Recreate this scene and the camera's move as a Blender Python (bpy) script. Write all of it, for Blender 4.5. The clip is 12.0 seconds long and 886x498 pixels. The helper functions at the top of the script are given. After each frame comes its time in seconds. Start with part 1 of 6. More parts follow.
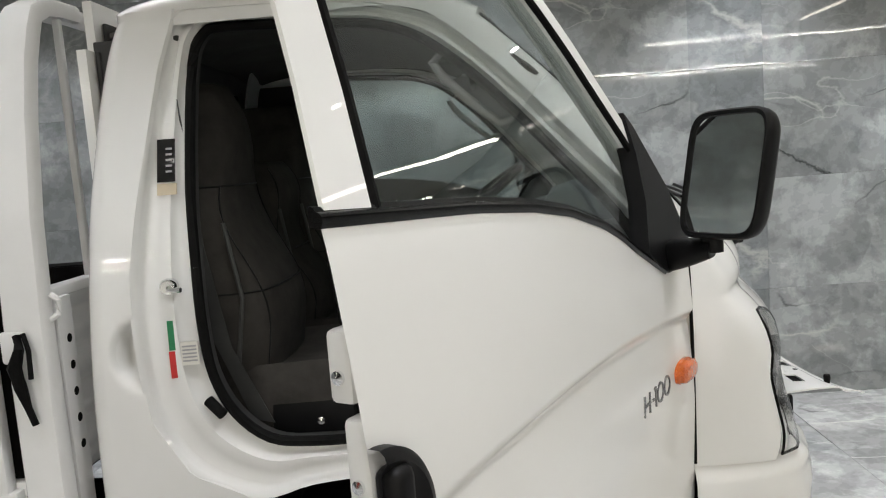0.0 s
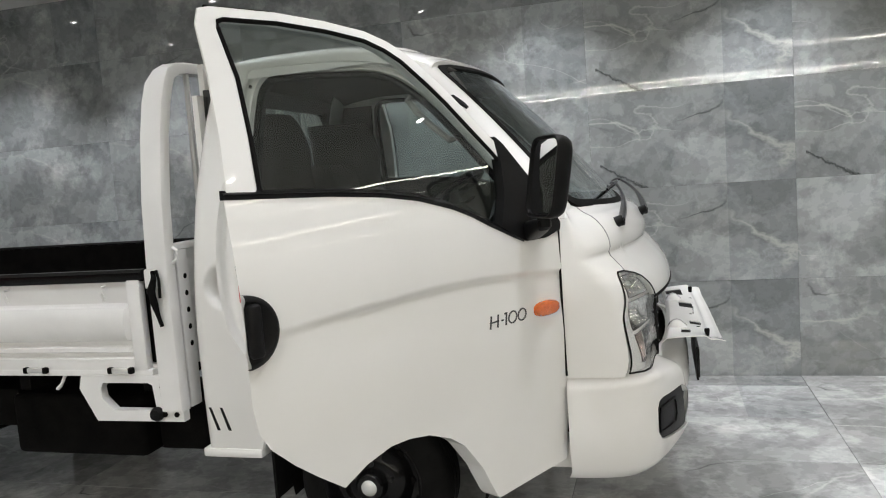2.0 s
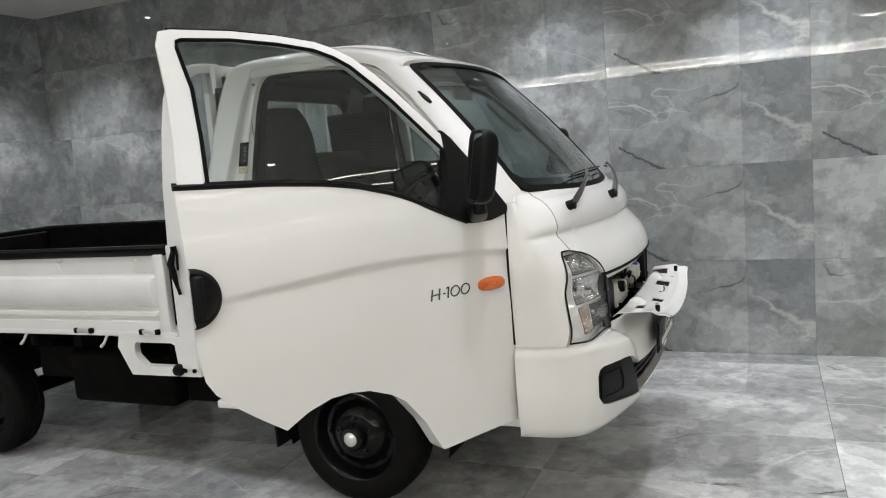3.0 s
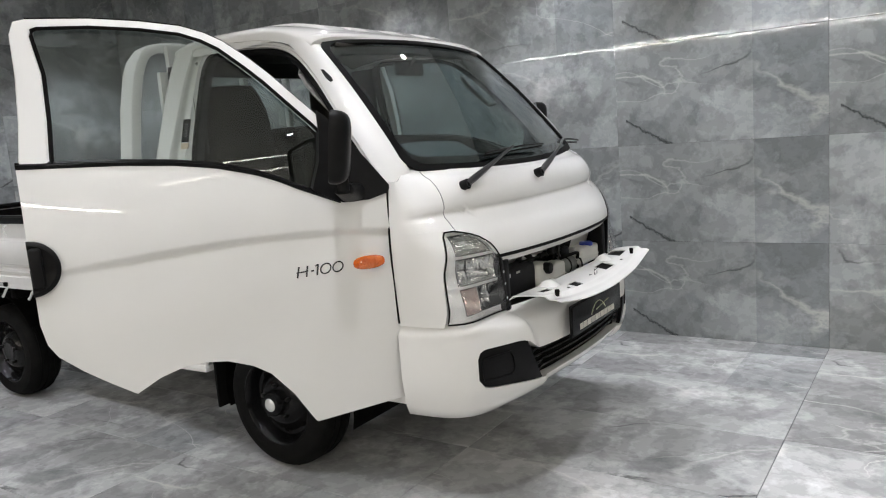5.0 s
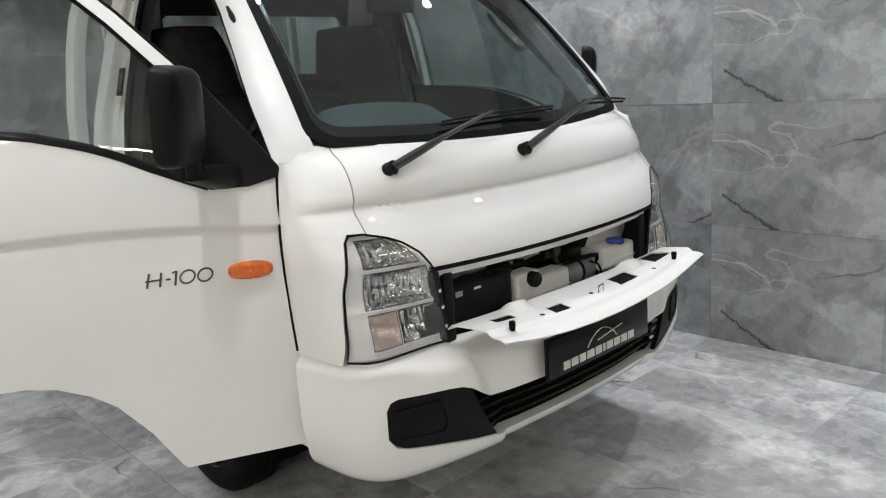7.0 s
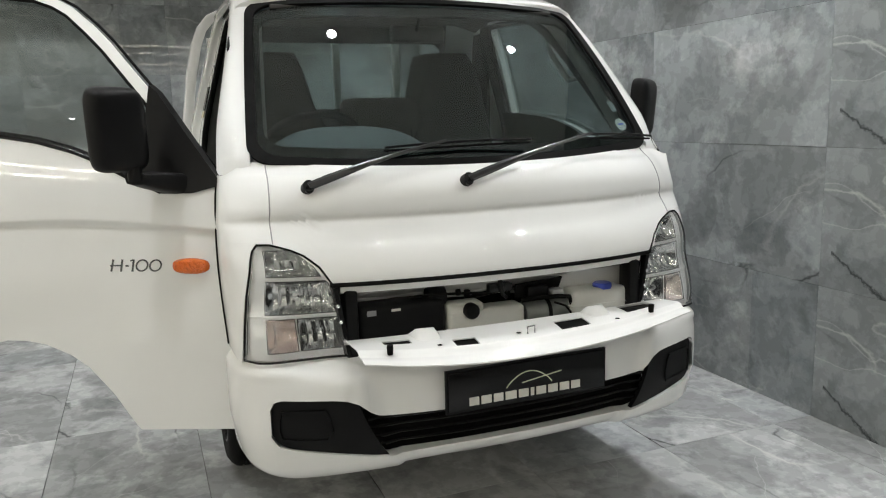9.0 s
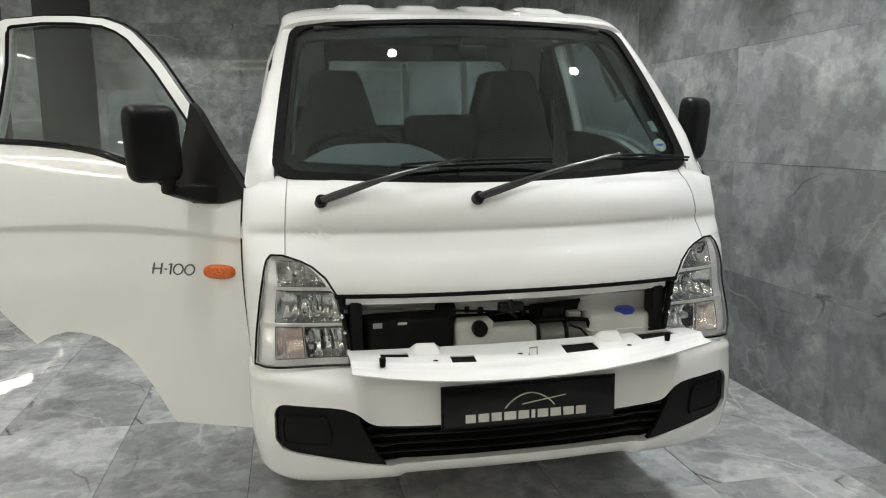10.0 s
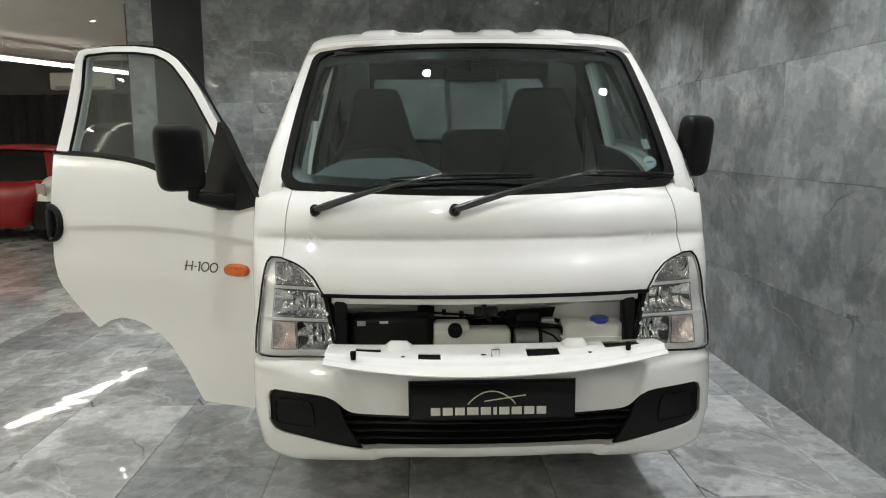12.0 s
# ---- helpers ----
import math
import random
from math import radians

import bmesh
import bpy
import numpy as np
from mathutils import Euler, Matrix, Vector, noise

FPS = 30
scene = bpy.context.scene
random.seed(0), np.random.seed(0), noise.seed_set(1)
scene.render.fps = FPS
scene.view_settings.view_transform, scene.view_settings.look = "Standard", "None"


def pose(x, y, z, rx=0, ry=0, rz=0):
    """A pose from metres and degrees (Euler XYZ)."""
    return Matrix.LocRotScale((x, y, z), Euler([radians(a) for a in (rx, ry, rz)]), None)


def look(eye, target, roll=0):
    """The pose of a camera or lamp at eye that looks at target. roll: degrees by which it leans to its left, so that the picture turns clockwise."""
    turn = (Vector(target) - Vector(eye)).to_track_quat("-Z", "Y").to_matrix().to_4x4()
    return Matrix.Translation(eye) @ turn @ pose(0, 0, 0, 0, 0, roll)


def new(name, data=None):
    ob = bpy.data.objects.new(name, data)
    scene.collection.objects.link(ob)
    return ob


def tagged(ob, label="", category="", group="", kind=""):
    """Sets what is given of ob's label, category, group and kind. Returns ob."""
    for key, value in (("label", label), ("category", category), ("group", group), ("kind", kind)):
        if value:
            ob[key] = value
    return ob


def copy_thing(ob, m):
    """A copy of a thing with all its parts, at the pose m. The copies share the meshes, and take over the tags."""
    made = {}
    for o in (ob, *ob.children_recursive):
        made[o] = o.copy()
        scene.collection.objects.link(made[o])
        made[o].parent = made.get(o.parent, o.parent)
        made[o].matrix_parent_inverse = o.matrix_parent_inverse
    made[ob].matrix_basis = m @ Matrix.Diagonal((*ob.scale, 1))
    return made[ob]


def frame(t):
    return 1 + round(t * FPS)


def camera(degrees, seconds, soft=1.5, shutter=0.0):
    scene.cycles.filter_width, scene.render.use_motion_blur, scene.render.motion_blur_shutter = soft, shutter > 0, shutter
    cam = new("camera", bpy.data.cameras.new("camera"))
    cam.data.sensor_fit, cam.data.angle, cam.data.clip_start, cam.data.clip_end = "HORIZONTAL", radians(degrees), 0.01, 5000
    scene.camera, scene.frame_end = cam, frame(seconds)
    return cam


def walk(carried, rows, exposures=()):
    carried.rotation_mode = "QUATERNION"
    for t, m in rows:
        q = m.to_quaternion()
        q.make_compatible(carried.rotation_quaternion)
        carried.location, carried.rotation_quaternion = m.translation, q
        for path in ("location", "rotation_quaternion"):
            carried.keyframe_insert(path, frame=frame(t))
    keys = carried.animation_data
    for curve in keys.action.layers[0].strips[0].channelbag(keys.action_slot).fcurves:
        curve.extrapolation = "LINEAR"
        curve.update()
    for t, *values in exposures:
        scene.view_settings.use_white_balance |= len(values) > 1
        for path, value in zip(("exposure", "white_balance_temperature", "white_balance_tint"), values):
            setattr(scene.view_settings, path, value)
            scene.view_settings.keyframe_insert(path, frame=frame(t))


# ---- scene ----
cam = camera(60.3, 12.0, soft=1.1)
PATH = [
    (0, (0.329, -2.632, 1.512), (0.23, -0.648, 1.287), -4.4),
    (0.5, (0.455, -2.912, 1.504), (0.269, -0.934, 1.274), -3.9),
    (1, (0.726, -3.237, 1.466), (0.417, -1.272, 1.259), -4.2),
    (1.5, (0.886, -3.377, 1.5), (0.475, -1.432, 1.28), -3.8),
    (2, (1.138, -3.449, 1.485), (0.59, -1.536, 1.284), -4.2),
    (2.5, (1.419, -3.587, 1.499), (0.746, -1.717, 1.275), -4.3),
    (4.5, (2.478, -3.386, 1.495), (1.426, -1.708, 1.217), -5.2),
    (5, (2.584, -3.132, 1.472), (1.475, -1.495, 1.168), -4.5),
    (5.5, (2.665, -2.869, 1.489), (1.491, -1.288, 1.143), -4.1),
    (6, (2.737, -2.572, 1.513), (1.484, -1.058, 1.139), -4.1),
    (6.5, (2.677, -2.249, 1.498), (1.347, -0.813, 1.086), -4.0),
    (7, (2.663, -1.967, 1.494), (1.232, -0.638, 1.061), -3.9),
    (7.2, (2.72, -1.848, 1.484), (1.232, -0.583, 1.054), -4.0),
    (8.8, (3.177, -1.169, 1.441), (1.382, -0.356, 1.097), -1.8),
    (9, (3.3, -1.069, 1.462), (1.465, -0.349, 1.119), -1.5),
    (9.5, (3.402, -0.905, 1.45), (1.507, -0.351, 1.131), -1.0),
    (10, (3.44, -0.698, 1.472), (1.501, -0.309, 1.169), -0.8),
    (10.5, (3.528, -0.483, 1.492), (1.565, -0.247, 1.193), -0.7),
    (11, (3.648, -0.307, 1.485), (1.67, -0.181, 1.213), -0.8),
    (11.5, (3.709, -0.238, 1.485), (1.729, -0.167, 1.217), -0.8),
    (12, (3.724, -0.231, 1.504), (1.745, -0.169, 1.222), -0.5),
]
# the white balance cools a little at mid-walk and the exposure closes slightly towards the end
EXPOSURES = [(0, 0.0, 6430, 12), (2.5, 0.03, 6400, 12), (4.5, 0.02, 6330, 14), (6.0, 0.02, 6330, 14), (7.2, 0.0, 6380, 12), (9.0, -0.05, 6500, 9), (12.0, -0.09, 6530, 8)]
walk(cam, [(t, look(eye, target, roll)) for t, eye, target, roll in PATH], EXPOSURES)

# ---- world, lamps, exposure ----
CEIL = 3.07
WALL_Y = 1.82
WALL_X = -4.62
world = bpy.data.worlds.new("world")
scene.world = world
world.use_nodes = True
world.node_tree.nodes["Background"].inputs[0].default_value = (0.75, 0.8, 0.85, 1)
world.node_tree.nodes["Background"].inputs[1].default_value = 0.01


def area_lamp(x, y, z, sx, sy, watts, colour):
    data = bpy.data.lights.new("lamp", "AREA")
    data.shape, data.size, data.size_y, data.energy, data.color = "RECTANGLE", sx, sy, watts, colour
    ob = new("lamp_light", data)
    ob.location = (x, y, z)
    return ob


# recessed ceiling lamps stand in a grid, cove strips run along the room
DOWNLIGHTS = [(round(0.42 + 1.43 * i, 2), round(-0.27 + 1.43 * j, 2)) for i in range(-3, 5) for j in range(-2, 2)]
DOWNLIGHTS[DOWNLIGHTS.index((1.85, -1.7))] = (1.3, -1.62)
STRIPS = [(3.0, 8.2, -5.6, 60, 0.04), (-6.0, 8.0, -9.9, 340, 0.035), (-6.0, 8.0, -11.3, 340, 0.035)]
CROSS_STRIPS = [(-4.2, 1.7, 4.7), (-4.2, 1.7, 6.4), (-4.2, 1.7, 9.7), (-4.2, 1.7, 12.0)]
for x, y in DOWNLIGHTS:
    data = bpy.data.lights.new("lamp", "SPOT")
    data.energy = (150 if x > 3 else 84 if x > 1 else 88 if x > 0 else 74) if y > 1 else (46 if x < -2 else 38 if x < 1 else 27 if x < 3 else 16) if y > -1 else (13 if x > 3 else 56 if x > 1 else 52) if y > -2 else (18 if x > 3 else 32)
    data.spot_size, data.spot_blend, data.shadow_soft_size = radians(86 if x > 3 else 98), 0.6, 0.025
    data.color = (0.99, 1.0, 1.02)
    ob = new("downlight_light", data)
    ob.location = (x, y, CEIL - 0.03)
for x0, x1, y, watts, wide in STRIPS:
    area_lamp((x0 + x1) / 2, y, CEIL - 0.05, x1 - x0, wide, 1.22 * watts, (1.0, 0.94, 0.80))
for y0, y1, x in CROSS_STRIPS:
    area_lamp(x, (y0 + y1) / 2, CEIL - 0.05, 0.05, y1 - y0, 16, (1.0, 0.94, 0.80))


# ---- materials ----
def nodes_of(name):
    m = bpy.data.materials.new(name)
    m.use_nodes = True
    return m, m.node_tree.nodes, m.node_tree.links, m.node_tree.nodes["Principled BSDF"]


def noise_node(n, l, scale, detail=4, rough=0.55, vec=None, distort=0.0):
    k = n.new("ShaderNodeTexNoise")
    k.inputs["Scale"].default_value, k.inputs["Detail"].default_value = scale, detail
    k.inputs["Roughness"].default_value, k.inputs["Distortion"].default_value = rough, distort
    if vec is not None:
        l.new(vec, k.inputs["Vector"])
    return k.outputs["Fac"]


def ramp_node(n, l, fac, stops):
    k = n.new("ShaderNodeValToRGB")
    while len(k.color_ramp.elements) < len(stops):
        k.color_ramp.elements.new(0.5)
    for e, (p, c) in zip(k.color_ramp.elements, stops):
        e.position = p
        e.color = (*c, 1) if len(c) == 3 else c
    l.new(fac, k.inputs[0])
    return k.outputs[0]


def math_node(n, l, op, a, b=None, clamp=False):
    k = n.new("ShaderNodeMath")
    k.operation, k.use_clamp = op, clamp
    for i, v in enumerate((a, b)):
        if v is None:
            continue
        if isinstance(v, (int, float)):
            k.inputs[i].default_value = v
        else:
            l.new(v, k.inputs[i])
    return k.outputs[0]


def mix_node(n, l, fac, a, b, blend="MIX"):
    k = n.new("ShaderNodeMix")
    k.data_type, k.blend_type = "RGBA", blend
    for i, v in ((0, fac), (6, a), (7, b)):
        if isinstance(v, (int, float)):
            k.inputs[i].default_value = v
        elif isinstance(v, tuple):
            k.inputs[i].default_value = (*v, 1)
        else:
            l.new(v, k.inputs[i])
    return k.outputs[2]


def bump_node(n, l, height, strength, distance, bsdf):
    k = n.new("ShaderNodeBump")
    k.inputs["Strength"].default_value, k.inputs["Distance"].default_value = strength, distance
    l.new(height, k.inputs["Height"])
    l.new(k.outputs[0], bsdf.inputs["Normal"])


def plain(name, a, b, rough=0.5, metal=0.0, scale=8.0, fine=120.0, bump=0.1, coat=0.0, spread=0.12, dist=0.001, spec=0.5):
    """Two tones blended by a broad noise, gloss and relief by a fine one."""
    m, n, l, p = nodes_of(name)
    co = n.new("ShaderNodeTexCoord").outputs["Object"]
    broad = noise_node(n, l, scale, 5, 0.6, co)
    small = noise_node(n, l, fine, 3, 0.6, co)
    l.new(ramp_node(n, l, broad, [(0.3, a), (0.7, b)]), p.inputs["Base Color"])
    r = math_node(n, l, "MULTIPLY_ADD", small, spread)
    l.new(r, p.inputs["Roughness"])
    r.node.inputs[2].default_value = max(0.02, rough - spread / 2)
    p.inputs["Metallic"].default_value = metal
    p.inputs["Specular IOR Level"].default_value = spec
    p.inputs["Coat Weight"].default_value = coat
    p.inputs["Coat Roughness"].default_value = 0.012
    if bump:
        bump_node(n, l, small, bump, dist, p)
    return m


def clear_glass(name, tint, gloss=1.0, rough=0.0, base=0.045):
    m, n, l, p = nodes_of(name)
    n.remove(p)
    out = n["Material Output"]
    tr = n.new("ShaderNodeBsdfTransparent")
    tr.inputs[0].default_value = (*tint, 1)
    gl = n.new("ShaderNodeBsdfGlossy")
    gl.inputs["Roughness"].default_value = rough
    gl.inputs[0].default_value = (gloss, gloss, gloss, 1)
    lw = n.new("ShaderNodeLayerWeight")
    lw.inputs[0].default_value = 0.5
    f5 = math_node(n, l, "POWER", lw.outputs["Facing"], 4.0)
    fr = math_node(n, l, "MULTIPLY_ADD", f5, 0.9)
    fr.node.inputs[2].default_value = base
    mx = n.new("ShaderNodeMixShader")
    l.new(fr, mx.inputs[0])
    l.new(tr.outputs[0], mx.inputs[1])
    l.new(gl.outputs[0], mx.inputs[2])
    l.new(mx.outputs[0], out.inputs[0])
    return m


def glow(name, colour, strength):
    m, n, l, p = nodes_of(name)
    p.inputs["Base Color"].default_value = (0.9, 0.9, 0.9, 1)
    p.inputs["Emission Color"].default_value = (*colour, 1)
    p.inputs["Emission Strength"].default_value = strength
    return m


def marble(name, dark, mid, light, rough, wave=0.07, veins=0.25, spread=(0.86, 1.1)):
    """Polished grey stone-print tile: clouded patches, pale veins, dark cracks, laid out in the tile's own UV."""
    m, n, l, p = nodes_of(name)
    uv = n.new("ShaderNodeUVMap").outputs[0]
    big = noise_node(n, l, 1.7, 6, 0.62, uv, 0.4)
    fine = noise_node(n, l, 9.0, 8, 0.7, uv, 0.2)
    grain = noise_node(n, l, 60.0, 4, 0.6, uv)
    f = math_node(n, l, "ADD", math_node(n, l, "MULTIPLY", big, 0.72), math_node(n, l, "MULTIPLY", fine, 0.28))
    col = ramp_node(n, l, f, [(0.34, dark), (0.46, mid), (0.55, mid), (0.66, light)])
    # ragged tonal patches, as in a print of broken slabs
    for scale, low, high, seed in ((1.25, 0.86, 1.13, 4.0), (3.4, 0.90, 1.10, 9.0), (13.0, 0.94, 1.05, 15.0)):
        off = n.new("ShaderNodeMapping")
        off.inputs["Location"].default_value = (seed, seed * 0.6, 0)
        l.new(uv, off.inputs[0])
        rag = noise_node(n, l, scale, 6, 0.58, off.outputs[0], 0.25)
        col = mix_node(n, l, 1.0, col, ramp_node(n, l, rag, [(0.482, (low, low, low)), (0.50, ((low + high) / 2,) * 3), (0.518, (high, high, high))]), "MULTIPLY")
    # every second design is a collage of two slabs, the narrower one darker
    sep0 = n.new("ShaderNodeSeparateXYZ")
    l.new(uv, sep0.inputs[0])
    even = math_node(n, l, "MODULO", sep0.outputs[0], 10.0)
    edge = math_node(n, l, "MULTIPLY", math_node(n, l, "GREATER_THAN", even, 0.86), math_node(n, l, "LESS_THAN", even, 1.3))
    col = mix_node(n, l, math_node(n, l, "MULTIPLY", edge, 0.7), col, (0.76, 0.78, 0.80), "MULTIPLY")
    # pale veins and dark cracks follow the zero line of broad noise, roughened by a finer one
    for scale, width, colour, amount, seed, cut in ((0.75, 0.0085, (0.72, 0.72, 0.69), veins, 3.0, 0.46), (0.95, 0.0075, (0.05, 0.055, 0.055), 0.85, 11.0, 0.50), (1.5, 0.004, (0.68, 0.68, 0.66), veins * 0.7, 23.0, 0.48)):
        mp = n.new("ShaderNodeMapping")
        mp.inputs["Location"].default_value = (seed, seed * 0.7, 0)
        mp.inputs["Scale"].default_value = (1.0, 1.7, 1.0)
        l.new(uv, mp.inputs[0])
        v = noise_node(n, l, scale, 1, 0.4, mp.outputs[0], 0.0)
        v = math_node(n, l, "ADD", v, math_node(n, l, "MULTIPLY", math_node(n, l, "SUBTRACT", noise_node(n, l, 7.0, 4, 0.6, mp.outputs[0]), 0.5), 0.05))
        d = math_node(n, l, "ABSOLUTE", math_node(n, l, "SUBTRACT", v, 0.5))
        wv = math_node(n, l, "MULTIPLY", noise_node(n, l, 5.0, 3, 0.6, mp.outputs[0]), width * 2)
        line = math_node(n, l, "SUBTRACT", 1.0, math_node(n, l, "DIVIDE", d, wv), True)
        gate = noise_node(n, l, 1.1, 2, 0.5, mp.outputs[0])
        gate = math_node(n, l, "MULTIPLY", math_node(n, l, "SUBTRACT", gate, cut, True), 7.0, True)
        k = math_node(n, l, "MULTIPLY", math_node(n, l, "MULTIPLY", line, gate), amount)
        col = mix_node(n, l, k, col, colour)
    # one long crack printed on the first tile design
    sep = n.new("ShaderNodeSeparateXYZ")
    l.new(uv, sep.inputs[0])
    wob = math_node(n, l, "MULTIPLY", math_node(n, l, "SUBTRACT", noise_node(n, l, 8.0, 6, 0.72, uv), 0.5), 0.13)
    ln = math_node(n, l, "ADD", math_node(n, l, "MULTIPLY", sep.outputs[0], -0.56), 0.197)
    d = math_node(n, l, "ABSOLUTE", math_node(n, l, "SUBTRACT", sep.outputs[1], math_node(n, l, "ADD", ln, wob)))
    line = math_node(n, l, "SUBTRACT", 1.0, math_node(n, l, "DIVIDE", d, math_node(n, l, "MULTIPLY", noise_node(n, l, 22.0, 3, 0.6, uv), 0.030)), True)
    inside = math_node(n, l, "MULTIPLY", math_node(n, l, "GREATER_THAN", sep.outputs[0], 0.06), math_node(n, l, "LESS_THAN", sep.outputs[0], 0.37))
    col = mix_node(n, l, math_node(n, l, "MULTIPLY", math_node(n, l, "MULTIPLY", line, inside), 0.95), col, (0.04, 0.045, 0.045))
    rnd = n.new("ShaderNodeObjectInfo").outputs["Random"]
    sh = ramp_node(n, l, rnd, [(0.0, (spread[0],) * 3), (1.0, (spread[1],) * 3)])
    col = mix_node(n, l, 1.0, col, sh, "MULTIPLY")
    l.new(col, p.inputs["Base Color"])
    r = math_node(n, l, "MULTIPLY_ADD", fine, 0.035)
    r.node.inputs[2].default_value = rough
    l.new(r, p.inputs["Roughness"])
    bump_node(n, l, noise_node(n, l, 2.6, 2, 0.5, uv, 0.3), wave, 0.006, p)
    return m


WHITE = plain("white_car_paint", (0.77, 0.768, 0.746), (0.80, 0.798, 0.776), 0.55, 0, 2.0, 300, 0.004, 1.0, 0.04)
WHITE2 = plain("white_bed_paint", (0.76, 0.76, 0.75), (0.82, 0.82, 0.81), 0.3, 0, 5.0, 160, 0.05, 0.5, 0.1)
BLACK = plain("black_plastic", (0.004, 0.004, 0.0043), (0.008, 0.008, 0.0083), 0.42, 0, 9, 420, 0.25, 0, 0.15, spec=0.16)
GLOSS = plain("gloss_black", (0.003, 0.003, 0.0035), (0.006, 0.006, 0.006), 0.18, 0, 6, 200, 0.03, 0.1, 0.06, spec=0.2)
RUBBER = plain("rubber", (0.005, 0.005, 0.005), (0.010, 0.010, 0.0095), 0.62, 0, 14, 240, 0.4, 0, 0.2, spec=0.06)
STEEL = plain("black_steel", (0.004, 0.004, 0.004), (0.009, 0.009, 0.009), 0.33, 0.2, 12, 260, 0.2, 0.2, 0.15, spec=0.3)
CHASSIS = plain("chassis_black", (0.003, 0.003, 0.003), (0.008, 0.0075, 0.007), 0.6, 0, 10, 90, 0.4, 0, 0.3, spec=0.03)
CHROME = plain("chrome", (0.80, 0.81, 0.82), (0.88, 0.89, 0.9), 0.08, 1.0, 10, 200, 0.05, 0, 0.08)
BADGE = plain("dark_chrome", (0.16, 0.16, 0.165), (0.22, 0.22, 0.225), 0.22, 0.8, 10, 200, 0.05, 0, 0.08)
SILVER = plain("silver_plastic", (0.74, 0.75, 0.74), (0.82, 0.83, 0.82), 0.24, 0.55, 10, 200, 0.05, 0, 0.1)
FABRIC = plain("seat_fabric", (0.026, 0.024, 0.021), (0.044, 0.040, 0.035), 0.85, 0, 18, 240, 0.4, 0, 0.1, spec=0.2)
TRIM = plain("cabin_trim", (0.034, 0.034, 0.033), (0.052, 0.052, 0.049), 0.7, 0, 10, 500, 0.3, 0, 0.2)
LINER = plain("headliner", (0.07, 0.067, 0.062), (0.095, 0.09, 0.084), 0.9, 0, 12, 600, 0.3, 0, 0.1)
PALETRIM = plain("pale_trim", (0.26, 0.26, 0.25), (0.31, 0.31, 0.30), 0.6, 0, 12, 400, 0.2, 0, 0.1)
DASH = plain("dashboard_grey", (0.12, 0.125, 0.13), (0.16, 0.165, 0.17), 0.6, 0, 10, 500, 0.3, 0, 0.2)
TANK = plain("milky_plastic", (0.62, 0.62, 0.58), (0.7, 0.7, 0.66), 0.4, 0, 8, 150, 0.1, 0, 0.15)
BLUE = plain("blue_cap", (0.03, 0.05, 0.35), (0.04, 0.07, 0.42), 0.4, 0, 20, 200, 0.1, 0, 0.1)
ORANGE = plain("orange_lens", (0.72, 0.12, 0.008), (0.85, 0.17, 0.012), 0.15, 0, 30, 90, 0.5, 0.6, 0.06, 0.12)
PAPER = plain("label_paper", (0.62, 0.6, 0.55), (0.7, 0.68, 0.62), 0.6, 0, 20, 200, 0.05, 0, 0.1)
TAN = plain("tan_label", (0.5, 0.42, 0.3), (0.58, 0.5, 0.36), 0.6, 0, 20, 200, 0.05, 0, 0.1)
GREEN = plain("green_tape", (0.01, 0.16, 0.06), (0.015, 0.22, 0.09), 0.4, 0, 30, 200, 0.05, 0, 0.1)
REDT = plain("red_tape", (0.5, 0.02, 0.02), (0.6, 0.03, 0.03), 0.4, 0, 30, 200, 0.05, 0, 0.1)
GREYINK = plain("grey_print", (0.3, 0.3, 0.3), (0.36, 0.36, 0.36), 0.5, 0, 30, 200, 0.05, 0, 0.1)
LIME = plain("pale_outline", (0.6, 0.62, 0.42), (0.66, 0.68, 0.48), 0.4, 0.2, 30, 200, 0.05, 0, 0.1)
REDPAINT = plain("red_car_paint", (0.20, 0.003, 0.005), (0.25, 0.004, 0.006), 0.35, 0, 3, 200, 0.02, 0.35, 0.04, spec=0.2)
CURTAIN = plain("black_curtain", (0.008, 0.008, 0.009), (0.018, 0.018, 0.02), 0.9, 0, 6, 300, 0.4, 0, 0.1)
CEILING = plain("ceiling_paint", (0.68, 0.67, 0.64), (0.74, 0.73, 0.70), 0.85, 0, 1.5, 150, 0.1, 0, 0.1)
PLASTER = plain("grey_plaster", (0.07, 0.07, 0.07), (0.1, 0.1, 0.098), 0.8, 0, 2, 120, 0.2, 0, 0.15)
COLUMN = plain("column_paint", (0.035, 0.037, 0.04), (0.05, 0.052, 0.055), 0.5, 0, 2, 120, 0.1, 0, 0.15)
APPLIANCE = plain("appliance_white", (0.6, 0.6, 0.58), (0.66, 0.66, 0.64), 0.4, 0, 6, 150, 0.03, 0, 0.1)
GROUT = plain("grout", (0.10, 0.10, 0.10), (0.15, 0.15, 0.145), 0.85, 0, 6, 200, 0.3, 0, 0.1)
GLASS = clear_glass("window_glass", (0.80, 0.84, 0.83), base=0.05)
SCREEN = clear_glass("windscreen_glass", (0.75, 0.82, 0.82), base=0.055)
LENS = clear_glass("lamp_lens", (0.985, 0.985, 0.985))
MIRROR = plain("mirror_glass", (0.8, 0.82, 0.83), (0.82, 0.84, 0.85), 0.03, 1.0, 3, 100, 0, 0, 0.01)
LED = glow("led_strip", (1.0, 0.94, 0.80), 14.0)
BULB = glow("downlight_glow", (1.0, 0.96, 0.9), 60.0)
